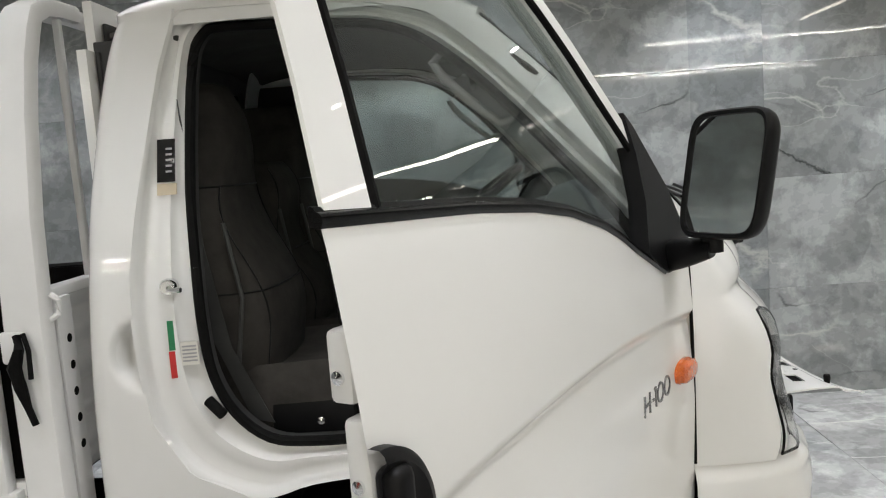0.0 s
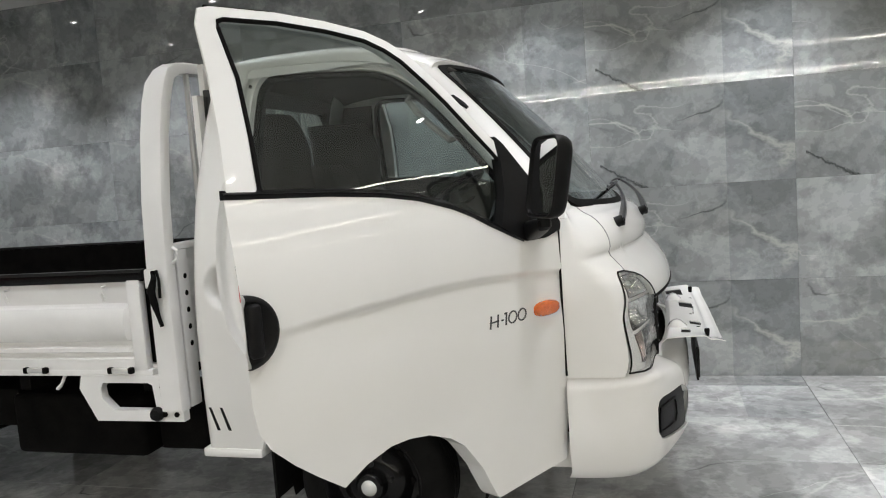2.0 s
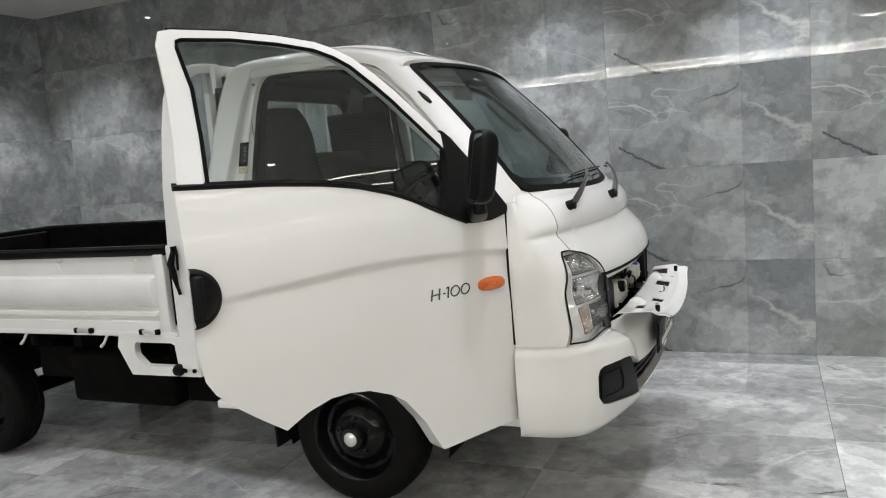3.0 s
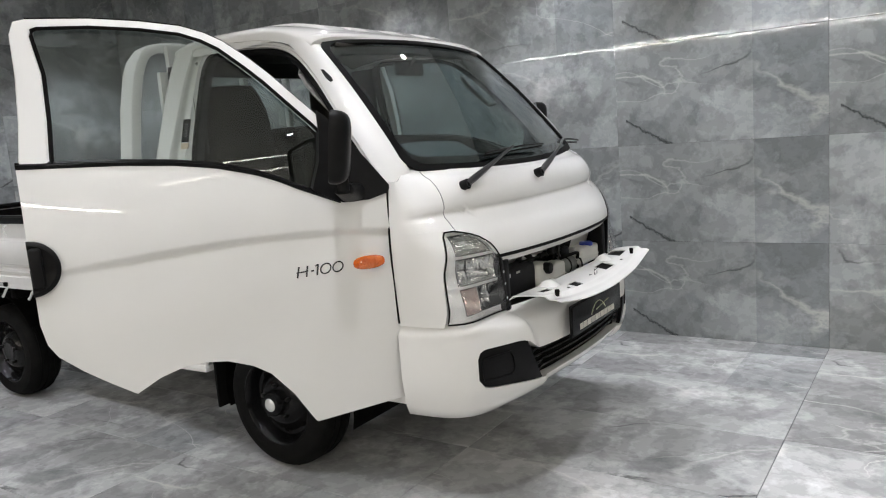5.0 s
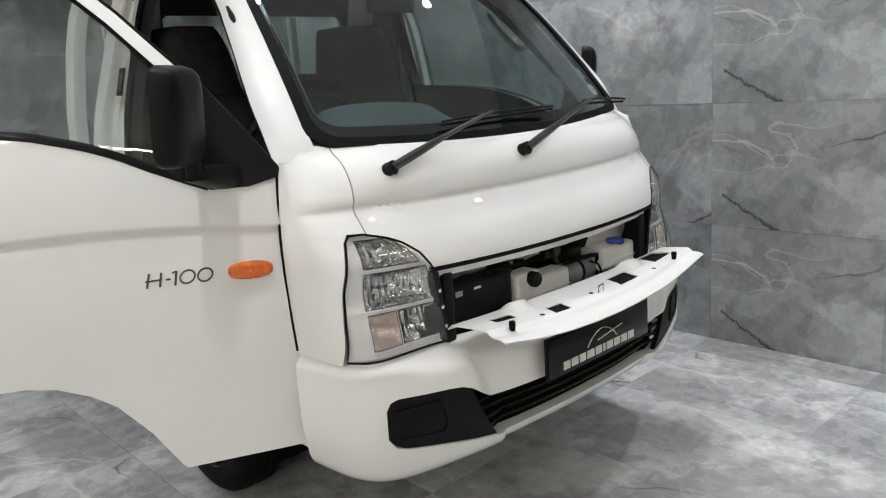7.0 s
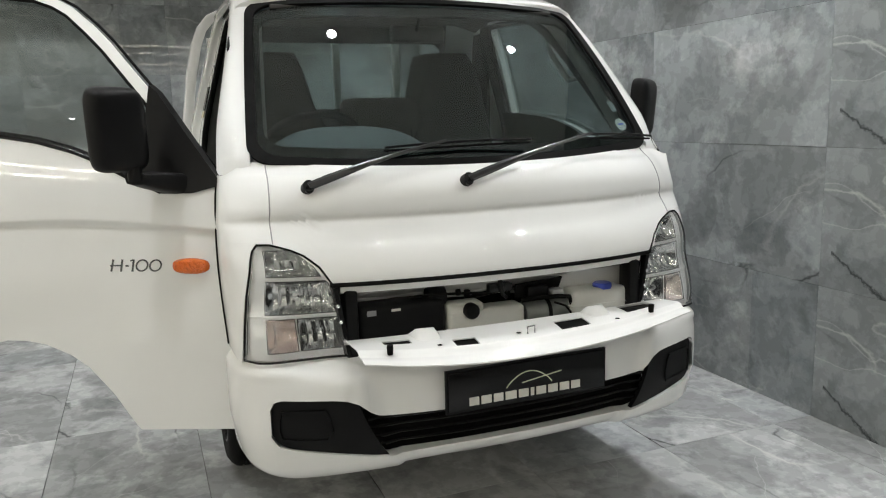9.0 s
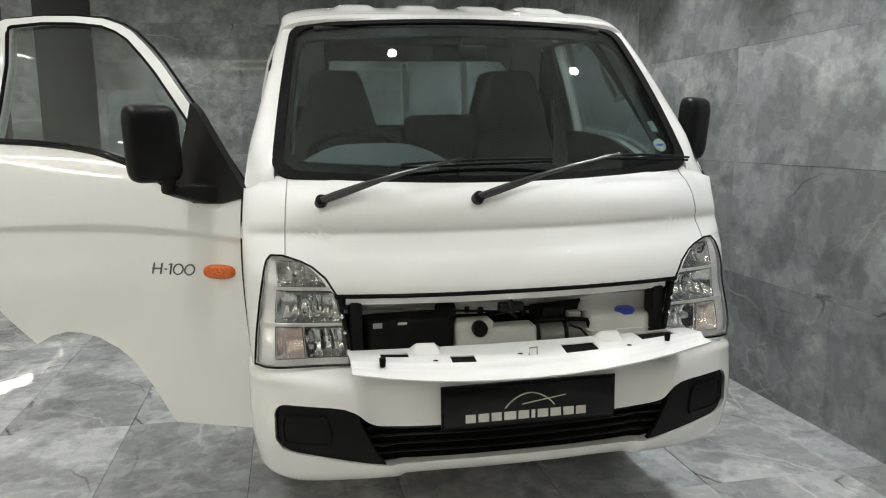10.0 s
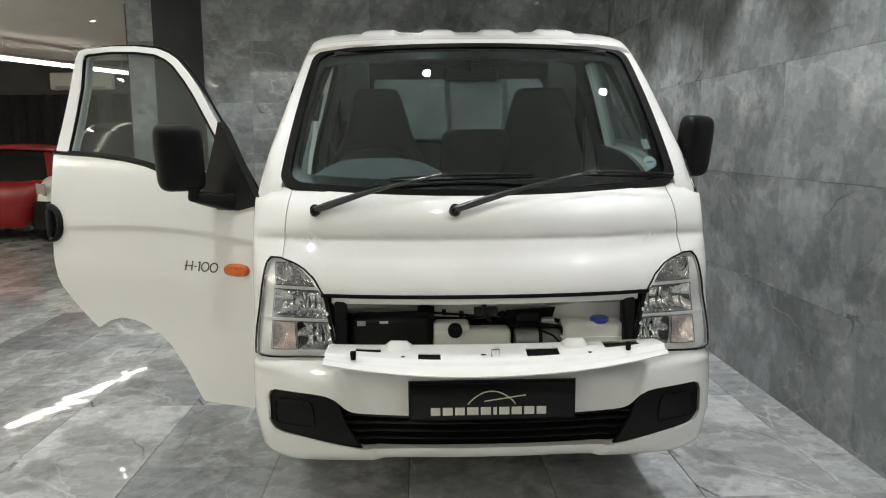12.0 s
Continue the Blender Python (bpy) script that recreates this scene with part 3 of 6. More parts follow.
def build_door(sg, opened):
    """sg -1: the truck's right. Local origin at the hinge, x along the closed truck, y outwards times sg."""
    def P(u, z, inset=0.0):
        return Vector((-u, sg * (door_n(u, z) - inset), z))
    us = sorted(set([round(u, 3) for u in span(0, 1.225, 70)] + [u for u, z in DOOR_LOW]))
    rows = []
    for v in span(0, 0.9999, 16) + [1 + k for k in span(0, 1, 8)[:-1]] + [2 + k for k in span(0, 1, 14)]:
        r = []
        for u in us:
            zc = crease_z(u)
            a, b = (line1(DOOR_LOW, u), zc - 0.032) if v < 1 else (zc - 0.032, zc + 0.004) if v < 2 else (zc + 0.004, line1(DOOR_TOP, u))
            r.append(P(u, a + (b - a) * (v - int(v) if v < 3 else 1)))
        rows.append(r)
    bm = thick_sheet(rows, lambda p: p + Vector((0.085 * step(-p.x, 0.9, 1.225), -sg * (0.045 + 0.03 * step(-p.x, 0.0, 0.15)), 0)))
    name = "driver_door" if opened else "passenger_door"
    d = part(name, bm, WHITE, truck, "white cab door standing open" if opened else "closed white cab door")
    d.matrix_basis = pose(HINGE[0], sg * HINGE[1], 0, 0, 0, (-sg * 60 if opened else 0))
    # upper frame
    def F(u, z, inset=0.0):
        return Vector((-u, sg * (side_y(z) - 0.838 - inset), z))
    bm = bmesh.new()
    back_ring = [F(u * 0.35 + w * 0.65, z * 0.35 + q * 0.65, 0.05) for (u, z), (w, q) in zip(FRAME_OUT, FRAME_IN)]
    rings = [back_ring, [F(u, z, 0.004) for u, z in FRAME_OUT],
             [F(u * 0.97 + w * 0.03, z * 0.97 + q * 0.03) for (u, z), (w, q) in zip(FRAME_OUT, FRAME_IN)],
             [F(u * 0.15 + w * 0.85, z * 0.15 + q * 0.85) for (u, z), (w, q) in zip(FRAME_OUT, FRAME_IN)], [F(u, z, 0.01) for u, z in FRAME_IN], [F(u, z, 0.055) for u, z in FRAME_IN]]
    vs = add_grid(bm, rings + [rings[0]])
    part("window_frame", bm, WHITE, d)
    bm = bmesh.new()
    inner = [F(u, z, 0.006) for u, z in FRAME_IN]
    add_tube(bm, inner, 0.007, 6)
    part("window_seal", bm, RUBBER, d)
    bm = bmesh.new()
    add_tube(bm, [F(u, z, 0.03) + Vector((0, 0, 0.004)) for u, z in FRAME_OUT[5:]], 0.005, 6)
    part("outer_seal", bm, RUBBER, d)
    # glass follows the frame
    rows = []
    for v in span(0, 1, 12):
        r = []
        for u in span(0.19, 1.118, 30):
            lo = line1(DOOR_TOP, u) - 0.02
            hi = line1(sorted([(a, b) for a, b in FRAME_IN[3:]]), u)
            z = lo + (max(hi, lo + 0.01) - lo) * v
            r.append(F(u, z, 0.022))
        rows.append(r)
    part("window_glass", thick_sheet(rows, (0, -sg * 0.004, 0)), GLASS, d)
    # belt moulding
    bm = bmesh.new()
    rows = []
    for u in span(0.2, 1.226, 40):
        z = line1(DOOR_TOP, u)
        o = door_n(u, z)
        rows.append([Vector((-u, sg * (o + a), z + b)) for a, b in ((-0.012, -0.010), (0.003, -0.010), (0.006, -0.004), (0.006, 0.002), (0.002, 0.006), (-0.002, 0.007), (-0.006, 0.012), (-0.012, 0.013))])
    vs = add_grid(bm, rows, True)
    bm.faces.new(vs[0]), bm.faces.new(vs[-1])
    part("belt_moulding", bm, GLOSS, d, "black rubber waist moulding")
    # sail plate and mirror
    sail = [(0.0, 1.285), (0.012, 1.262), (0.09, 1.243), (0.19, 1.243), (0.235, 1.262), (0.30, 1.30), (0.262, 1.40), (0.245, 1.50), (0.24, 1.585), (0.21, 1.56), (0.10, 1.42)]
    bm = bmesh.new()
    a = [bm.verts.new(F(u, z, -0.008)) for u, z in sail]
    b = [bm.verts.new(F(u, z, 0.03)) for u, z in sail]
    bm.faces.new(a), bm.faces.new(b[::-1])
    for i in range(len(a)):
        bm.faces.new((a[i], b[i], b[(i + 1) % len(a)], a[(i + 1) % len(a)]))
    part("mirror_sail", bm, BLACK, d, "black plastic triangular mirror mount")
    # the driver's mirror is turned in towards the seat; the other is folded a little closer
    tilt = pose(-0.220, sg * 0.168, 1.443, 0, 7, sg * 24) if opened else pose(-0.20, sg * 0.085, 1.47, 0, 3, sg * 36)
    ring = []
    for i in range(36):
        t = 2 * math.pi * i / 36
        c, s = math.cos(t), math.sin(t)
        ring.append((math.copysign(abs(c) ** 0.36, c), math.copysign(abs(s) ** 0.32, s)))

    def M(h, k, cy, sz):
        return tilt @ Vector((-0.040 + h, sg * (0.089 * k * cy + 0.012 * sz), 0.126 * k * sz))
    bm = bmesh.new()
    vs = add_grid(bm, [[M(h, k, cy, sz) for cy, sz in ring] for h, k in ((0.0, 1.0), (0.018, 1.0), (0.034, 0.975), (0.048, 0.91), (0.056, 0.80), (0.061, 0.62), (0.063, 0.3))], True)
    bm.faces.new(vs[-1])
    back = add_grid(bm, [[M(h, k, cy, sz) for cy, sz in ring] for h, k in ((0.0, 1.0), (-0.005, 0.97), (-0.003, 0.915), (0.009, 0.90))], True)
    bm.faces.new(back[-1])
    part("mirror_housing", bm, BLACK, d, "black plastic door mirror housing", 50)
    part("mirror_glass", prism([M(0.003, 0.90, cy, sz) for cy, sz in ring], tilt.to_3x3() @ Vector((0.003, 0, 0))), MIRROR, d, "mirror glass")
    # flat arm from the sail plate to under the housing
    end = tilt @ Vector((-0.005, -sg * 0.045, -0.118))
    rows = []
    for k in span(0, 1, 8):
        c = Vector((-0.135, -sg * 0.004, 1.270)).lerp(Vector((end.x, end.y, 1.298)), k)
        w, h = 0.050 - 0.016 * k, 0.034 - 0.016 * k * k
        rows.append([c + Vector((w * math.copysign(abs(math.cos(t)) ** 0.6, math.cos(t)), 0, h * math.copysign(abs(math.sin(t)) ** 0.6, math.sin(t)))) for t in [2 * math.pi * q / 16 for q in range(16)]])
    bm = bmesh.new()
    vs = add_grid(bm, rows, True)
    bm.faces.new(vs[0]), bm.faces.new(vs[-1])
    part("mirror_arm", bm, BLACK, d, "", 50)
    part("mirror_pivot", tube([(end.x, end.y, 1.292), (end.x, end.y, 1.335)], 0.022, 14), BLACK, d)
    # indicator lamp
    bm = bmesh.new()
    rows = []
    for h, k in ((-0.004, 1.05), (0.006, 1.05), (0.007, 1.0), (0.018, 0.93), (0.024, 0.7), (0.0255, 0.3)):
        rows.append([Vector((-0.113 + 0.059 * k * math.copysign(abs(math.cos(t)) ** 0.9, math.cos(t)), sg * (door_n(0.11, 1.009) + h), 1.009 + 0.024 * k * math.copysign(abs(math.sin(t)) ** 0.7, math.sin(t)))) for t in [2 * math.pi * i / 28 for i in range(28)]])
    vs = add_grid(bm, rows, True)
    bm.faces.new(vs[-1])
    part("side_indicator", bm, ORANGE, d, "orange side indicator lens")
    # badge: two uprights and a bar, a dash, one stroke, two wide rings
    bm = bmesh.new()

    def stroke(pts, w):
        """A flat raised strip w wide along points (v from the badge's start towards the front, h up)."""
        rows = []
        for i, (v, h) in enumerate(pts):
            a, b = pts[max(i - 1, 0)], pts[min(i + 1, len(pts) - 1)]
            q = Vector((b[0] - a[0], b[1] - a[1])).normalized()
            n = Vector((-q.y, q.x)) * w / 2
            r = []
            for e, o in ((-1, -0.001), (-0.8, 0.0025), (0.8, 0.0025), (1, -0.001)):
                u, z = 0.392 - v - n.x * e, 0.990 + h + n.y * e
                r.append(Vector((-u, sg * (door_n(u, z) + o), z)))
            rows.append(r)
        add_grid(bm, rows, True)
    HB = 0.040
    stroke([(0.000, 0.0), (0.010, HB)], 0.0066)
    stroke([(0.034, 0.0), (0.042, HB)], 0.0066)
    stroke([(-0.002, HB * 0.46), (0.042, HB * 0.50)], 0.0052)
    stroke([(0.052, HB * 0.46), (0.064, HB * 0.46)], 0.0056)
    stroke([(0.074, 0.0), (0.082, HB)], 0.0068)
    stroke([(0.070, HB * 0.86), (0.080, HB * 0.97)], 0.0048)
    for vc in (0.109, 0.156):
        stroke([(vc + 0.0195 * math.cos(t) + 0.004 * math.sin(t), HB / 2 + (HB / 2 - 0.002) * math.sin(t)) for t in [2 * math.pi * i / 24 for i in range(25)]], 0.0054)
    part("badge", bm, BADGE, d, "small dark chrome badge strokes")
    # pull handle: round black plate with a recessed grip and a lock
    bm = bmesh.new()
    ol = []
    for i in range(33):
        t = -math.pi / 2 + math.pi * i / 32
        ol.append((1.228 - 0.088 * math.cos(t), 1.148 + 0.088 * math.sin(t)))
    rows = [[Vector((-u, sg * (door_n(1.2, 1.148) + h), 1.148 + (z - 1.148) * k)) for u, z in [(1.228 + (uu - 1.228) * k, zz) for uu, zz in ol]] for h, k in ((-0.002, 1.0), (0.012, 1.0), (0.018, 0.94), (0.02, 0.85), (0.012, 0.7), (0.012, 0.02))]
    add_grid(bm, rows)
    part("handle_plate", bm, BLACK, d, "round black plastic handle plate")
    bm = box(-1.226, -1.19, sg * (door_n(1.2, 1.148) - 0.004), sg * (door_n(1.2, 1.148) + 0.03), 1.085, 1.215, 0.012, 3)
    part("pull_handle", bm, BLACK, d)
    part("lock_barrel", lathe([(0.0001, 0.024), (0.009, 0.024), (0.011, 0.02), (0.011, 0.0)], "y", 16, (-1.163, sg * door_n(1.16, 1.148), 1.142) if sg > 0 else (-1.163, -door_n(1.16, 1.148) - 0.024, 1.142)), CHROME, d)
    # rear edge: latch plates with screws
    if opened:
        for z0, z1 in ((1.262, 1.345), (1.12, 1.248)):
            part("latch_plate", box(-1.192, -1.12, sg * (door_n(1.2, z0 + .05) - 0.064), sg * (door_n(1.2, z0 + 0.05) - 0.03), z0, z1, 0.008), WHITE, d)
            part("latch_screw", lathe([(0.0001, -1.198), (0.008, -1.196), (0.008, -1.18)], "x", 12, (0, sg * (door_n(1.2, z0 + 0.05) - 0.047), (z0 + z1) / 2 - 0.01)), CHROME, d)
        part("door_edge_seal", tube([Vector((-u + 0.065, sg * (door_n(u, z) - 0.052), z)) for u, z in ((1.05, 0.75), (1.12, 0.80), (1.19, 0.86), (1.222, 0.94), (1.225, 1.1), (1.225, 1.3), (1.225, 1.42))], 0.008, 8), RUBBER, d)
    return d


door_right = build_door(-1, True)
door_left = build_door(1, False)

# ---- cab sides: pillars, sills, back panel ----
APER = [(-0.375, 1.30), (-0.380, 1.55), (-0.372, 1.80), (-0.345, 1.882), (-0.28, 1.900), (0.0, 1.885), (0.12, 1.868), (0.22, 1.825), (0.33, 1.735), (0.43, 1.63), (0.55, 1.49), (0.66, 1.36), (0.715, 1.24), (0.72, 1.0), (0.70, 0.82), (0.60, 0.77), (0.45, 0.79), (0.25, 0.83), (0.05, 0.845), (-0.12, 0.845), (-0.23, 0.86), (-0.31, 0.93), (-0.355, 1.03), (-0.37, 1.15)]
JAMB = [(-0.52, 1.30), (-0.482, 1.55), (-0.440, 1.80), (-0.405, 1.925), (-0.31, 1.942), (0.0, 1.932), (0.15, 1.908), (0.28, 1.855), (0.40, 1.745), (0.49, 1.645), (0.60, 1.52), (0.72, 1.385), (0.79, 1.28), (0.795, 1.0), (0.79, 0.70), (0.66, 0.56), (0.45, 0.55), (0.30, 0.70), (0.05, 0.758), (-0.12, 0.75), (-0.26, 0.72), (-0.42, 0.79), (-0.50, 0.93), (-0.522, 1.12)]


def closed_curve(pts, k=4):
    """A closed outline rounded through its corners."""
    m, out = len(pts), []
    for i in range(m):
        p0, p1, p2, p3 = [Vector(pts[(i + j) % m]) for j in (-1, 0, 1, 2)]
        for t in span(0, 1, k + 1)[:-1]:
            out.append(tuple(0.5 * (2 * p1 + (p2 - p0) * t + (2 * p0 - 5 * p1 + 4 * p2 - p3) * t * t + (3 * p1 - p0 - 3 * p2 + p3) * t**3)))
    return out


APER, JAMB = closed_curve(APER), closed_curve(JAMB)
for sg in (-1, 1):
    def Q(p, d):
        return Vector((p[0], sg * (side_y(p[1]) - d), p[1]))
    rings = []
    for k, d in ((0.0, 0.0), (0.05, 0.004), (0.09, 0.016), (0.12, 0.031), (0.18, 0.036), (0.40, 0.038), (0.45, 0.034), (0.62, 0.035), (0.68, 0.048), (0.80, 0.056), (1.0, 0.058)):
        rings.append([Q((a[0] * (1 - k) + b[0] * k, a[1] * (1 - k) + b[1] * k), d) for a, b in zip(JAMB, APER)])
    bm = bmesh.new()
    add_grid(bm, rings, True)
    part("door_jamb", bm, WHITE, truck, "", 50)
    bm = bmesh.new()
    add_grid(bm, [[Q(p, d) for p in APER] for d in (0.054, 0.075, 0.11)], True)
    part("aperture_trim", bm, TRIM, truck)
    bm = bmesh.new()
    pts = [Q(p, 0.052) for p in APER]
    add_tube(bm, pts + [pts[0]], 0.013, 8, False)
    part("aperture_seal", bm, RUBBER, truck, "black rubber door seal")
    if sg < 0:
        def J(x, z, d=0.030):
            return Vector((x, -(side_y(z) - d), z))
        def sticker(nm, x0, x1, z0, z1, m, lab, d=0.030):
            b = bmesh.new()
            add_prism(b, [J(x0, z0, d), J(x1, z0, d + 0.004), J(x1, z1, d + 0.004), J(x0, z1, d)], (0, 0.004, 0))
            return part(nm, b, m, truck, lab)
        st = sticker("tyre_label", -0.455, -0.412, 1.516, 1.622, GLOSS, "black information label")
        bm = bmesh.new()
        for k in range(5):
            add_prism(bm, [J(-0.433, 1.595 - 0.014 * k, 0.029), J(-0.418, 1.595 - 0.014 * k, 0.029), J(-0.418, 1.600 - 0.014 * k, 0.029), J(-0.433, 1.600 - 0.014 * k, 0.029)], (0, 0.003, 0))
        part("label_print", bm, GREYINK, st)
        sticker("tan_label", -0.455, -0.408, 1.484, 1.512, TAN, "plain tan label")
        sticker("green_tape", -0.450, -0.436, 1.105, 1.178, GREEN, "strip of green tape")
        sticker("red_tape", -0.452, -0.438, 1.035, 1.102, REDT, "strip of red tape")
        wl = sticker("data_label", -0.422, -0.380, 1.066, 1.124, PAPER, "pale printed data label")
        bm = bmesh.new()
        for k in range(5):
            add_prism(bm, [J(-0.418, 1.075 + 0.009 * k, 0.0293), J(-0.384, 1.075 + 0.009 * k, 0.0333), J(-0.384, 1.079 + 0.009 * k, 0.0333), J(-0.418, 1.079 + 0.009 * k, 0.0293)], (0, 0.003, 0))
        part("label_print", bm, GREYINK, wl)
        part("striker_plate", lathe([(0.0001, -0.014), (0.017, -0.014), (0.021, -0.009), (0.021, 0.012)], "y", 18, J(-0.437, 1.262)), CHROME, truck, "", 40)
        part("striker_pin", tube([J(-0.437, 1.262, 0.03), J(-0.425, 1.258, 0.0), J(-0.395, 1.257, -0.004)], 0.0065, 8), CHROME, truck)
        part("bump_stop", tube([J(-0.375, 0.968, 0.05), J(-0.335, 0.935, 0.03)], 0.014, 12), RUBBER, truck)
    # black strip added to draw the dark gap between door and corner panel
    part("hinge_gap_shade", tube([Vector((0.806, sg * (side_y(z) + 0.001), z)) for z in span(0.75, 1.285, 12)], 0.0042, 8), RUBBER, truck, "black strip standing in for the dark gap at the door's hinge line")
    # A-pillar from the windscreen edge to the door line
    bm = bmesh.new()
    rows = []
    for v in [-0.05, -0.02] + span(0.0, 1.02, 22):
        a = ws_pt(sg * 1.0, v, 0.004 if v >= 0 else -0.012)
        z = a.z - 0.035 * (1 - step(v, 0.0, 0.3)) - (0.0 if v >= 0 else 0.02)
        xj = line1([(1.28, 0.80), (1.385, 0.72), (1.52, 0.60), (1.645, 0.49), (1.745, 0.40), (1.855, 0.28), (1.905, 0.20), (1.95, 0.10)], z)
        b = Vector((min(xj, a.x - 0.01), sg * (side_y(z) - (0.0 if v >= 0 else 0.012)), z))
        g = step(v, -0.02, 0.22)
        c = (a + b) / 2 + Vector((0.022, sg * 0.02, 0.006)) * (0.25 + 0.75 * g)
        rows.append([a + Vector((-0.03, -sg * 0.01, -0.03)), a, a * 0.7 + b * 0.3 + Vector((0.018, sg * 0.014, 0.006)) * (0.25 + 0.75 * g), c, a * 0.25 + b * 0.75 + Vector((0.01, sg * 0.016, 0.004)) * g, b, b + Vector((-0.005, -sg * 0.04, 0))])
    add_grid(bm, rows)
    part("windscreen_pillar", bm, WHITE, truck, "", 60)
    # quarter: from the door's shut line round to the back panel
    def rear_x(z):
        return curve1([(0.42, -0.68), (0.8, -0.668), (1.2, -0.645), (1.5, -0.625), (1.75, -0.60), (1.9, -0.57), (1.98, -0.53)], z)
    rows = []
    for z in span(0.425, 1.945, 90):
        y = side_y(z)
        xr = rear_x(z)
        xf = line1([(0.42, -0.43), (0.60, -0.36), (0.72, -0.27), (0.79, -0.42), (0.93, -0.50), (1.12, -0.522), (1.3, -0.52), (1.55, -0.482), (1.80, -0.440), (1.925, -0.405), (1.95, -0.40)], z)
        r = []
        for k in span(0, 1, 34):
            x = xf + (xr + 0.05 - xf) * k
            d = 0.0
            q = math.hypot(x + 0.498, z - 1.105)
            d += 0.05 * step(0.095 - q, 0.0, 0.045)
            r.append(Vector((x, sg * (y - d), z)))
        for t in span(0, math.pi / 2, 7)[1:]:
            r.append(Vector((xr + 0.05 - 0.05 * math.sin(t), sg * (y - 0.05 * (1 - math.cos(t))), z)))
        r.append(Vector((xr, sg * 0.5, z)))
        rows.append(r)
    part("rear_quarter", thick_sheet(rows, inward(0.012)), WHITE, truck, "", 50)
    # slots low in the quarter
    for x0 in (-0.625, -0.575):
        part("vent_slot", prism([(x0 - 0.012, sg * (side_y(0.6) + 0.001), 0.612), (x0 + 0.0, sg * (side_y(0.6) + 0.001), 0.612), (x0 + 0.028, sg * (side_y(0.52) + 0.001), 0.515), (x0 + 0.014, sg * (side_y(0.52) + 0.001), 0.515)], (0, -sg * 0.01, 0)), BLACK, truck)
    # rear edge lip of the cab floor
    part("cab_skirt", box(-0.69, -0.42, sg * 0.70, sg * 0.832, 0.40, 0.44, 0.012), WHITE, truck)
    # sill ahead of the wheel
    part("front_sill", box(0.42, 0.82, sg * 0.70, sg * 0.815, 0.40, 0.50, 0.015), WHITE, truck)
    # wheel-well liner
    bm = bmesh.new()
    rows = [[Vector((0.08 + 0.40 * math.cos(t), sg * yy, 0.34 + 0.40 * math.sin(t))) for t in span(-0.25, math.pi + 0.25, 24)] for yy in (0.45, 0.80)]
    add_grid(bm, rows)
    part("wheel_liner", bm, CHASSIS, truck, "black wheel-arch liner")
    part("mud_flap", box(-0.40, -0.385, sg * 0.58, sg * 0.80, 0.22, 0.62, 0.004), RUBBER, truck, "black rubber mud flap")
# back panel round the rear window
bm = bmesh.new()
xb = -0.632
for y0, y1, z0, z1 in ((-0.72, 0.72, 0.44, 1.50), (-0.72, -0.50, 1.50, 1.86), (0.50, 0.72, 1.50, 1.86), (-0.66, 0.66, 1.86, 1.99)):
    add_box(bm, xb - 0.012, xb + 0.012, y0, y1, z0, z1)
part("back_panel", bm, WHITE, truck)
part("rear_window", box(xb - 0.003, xb + 0.003, -0.505, 0.505, 1.495, 1.865), GLASS, truck)
bm = bmesh.new()
o = [(-0.5, 1.5), (0.5, 1.5), (0.5, 1.8), (0.44, 1.86), (-0.44, 1.86), (-0.5, 1.8)]
add_tube(bm, [(xb + 0.012, y, z) for y, z in o + o[:1]], 0.014, 8)
part("rear_window_seal", bm, RUBBER, truck)

# ---- bumper ----
BUMP_Y = [(0.0, 0.0), (0.15, 0.17), (0.3, 0.34), (0.42, 0.47), (0.54, 0.60), (0.65, 0.70), (0.72, 0.757), (0.80, 0.812), (0.88, 0.845), (0.94, 0.858), (1.0, 0.862)]
BUMP_X = [(0.0, 0.0), (0.15, 0.004), (0.3, 0.018), (0.42, 0.042), (0.54, 0.078), (0.65, 0.114), (0.72, 0.142), (0.80, 0.19), (0.88, 0.265), (0.94, 0.36), (1.0, 0.455)]


def bump_pt(s, z, out=0.0):
    a = abs(s)
    xc = curve1([(0.35, 1.215), (0.40, 1.235), (0.45, 1.248), (0.55, 1.26), (0.66, 1.256), (0.70, 1.245), (0.725, 1.215), (0.745, 1.165), (0.76, 1.12)], z)
    x = xc - curve1(BUMP_X, a)
    shrink = 1 - 0.03 * (1 - step(z, 0.35, 0.5)) - 0.03 * step(z, 0.70, 0.75)
    y = curve1(BUMP_Y, a) * shrink
    if a > 0.94:
        x = max(x, 0.805)
    x += 0.062 * step(a, 0.50, 0.80) * (1 - step(a, 0.86, 0.97)) * step(z, 0.69, 0.742)
    lim = 0.545 - 0.40 * max(0.0, 0.745 - z)
    x -= 0.022 * step(lim - y, 0.0, 0.03) * (1 - step(z, 0.735, 0.75))
    nx = Vector((1.0, math.copysign(0.2 + 1.6 * step(a, 0.5, 1.0), s) if s else 0, 0)).normalized()
    return Vector((x, math.copysign(y, s), z)) + nx * out


S_END = 0.742


def band_top(s):
    y = curve1(BUMP_Y, abs(s))
    return line1([(0, 0.572), (0.455, 0.578), (0.495, 0.600), (0.525, 0.624), (0.56, 0.637), (0.60, 0.641), (0.74, 0.645), (0.762, 0.638), (0.772, 0.612)], y)


def band_low(s):
    y = curve1(BUMP_Y, abs(s))
    return line1([(0, 0.448), (0.40, 0.447), (0.5, 0.455), (0.72, 0.487), (0.755, 0.498), (0.772, 0.528)], y)


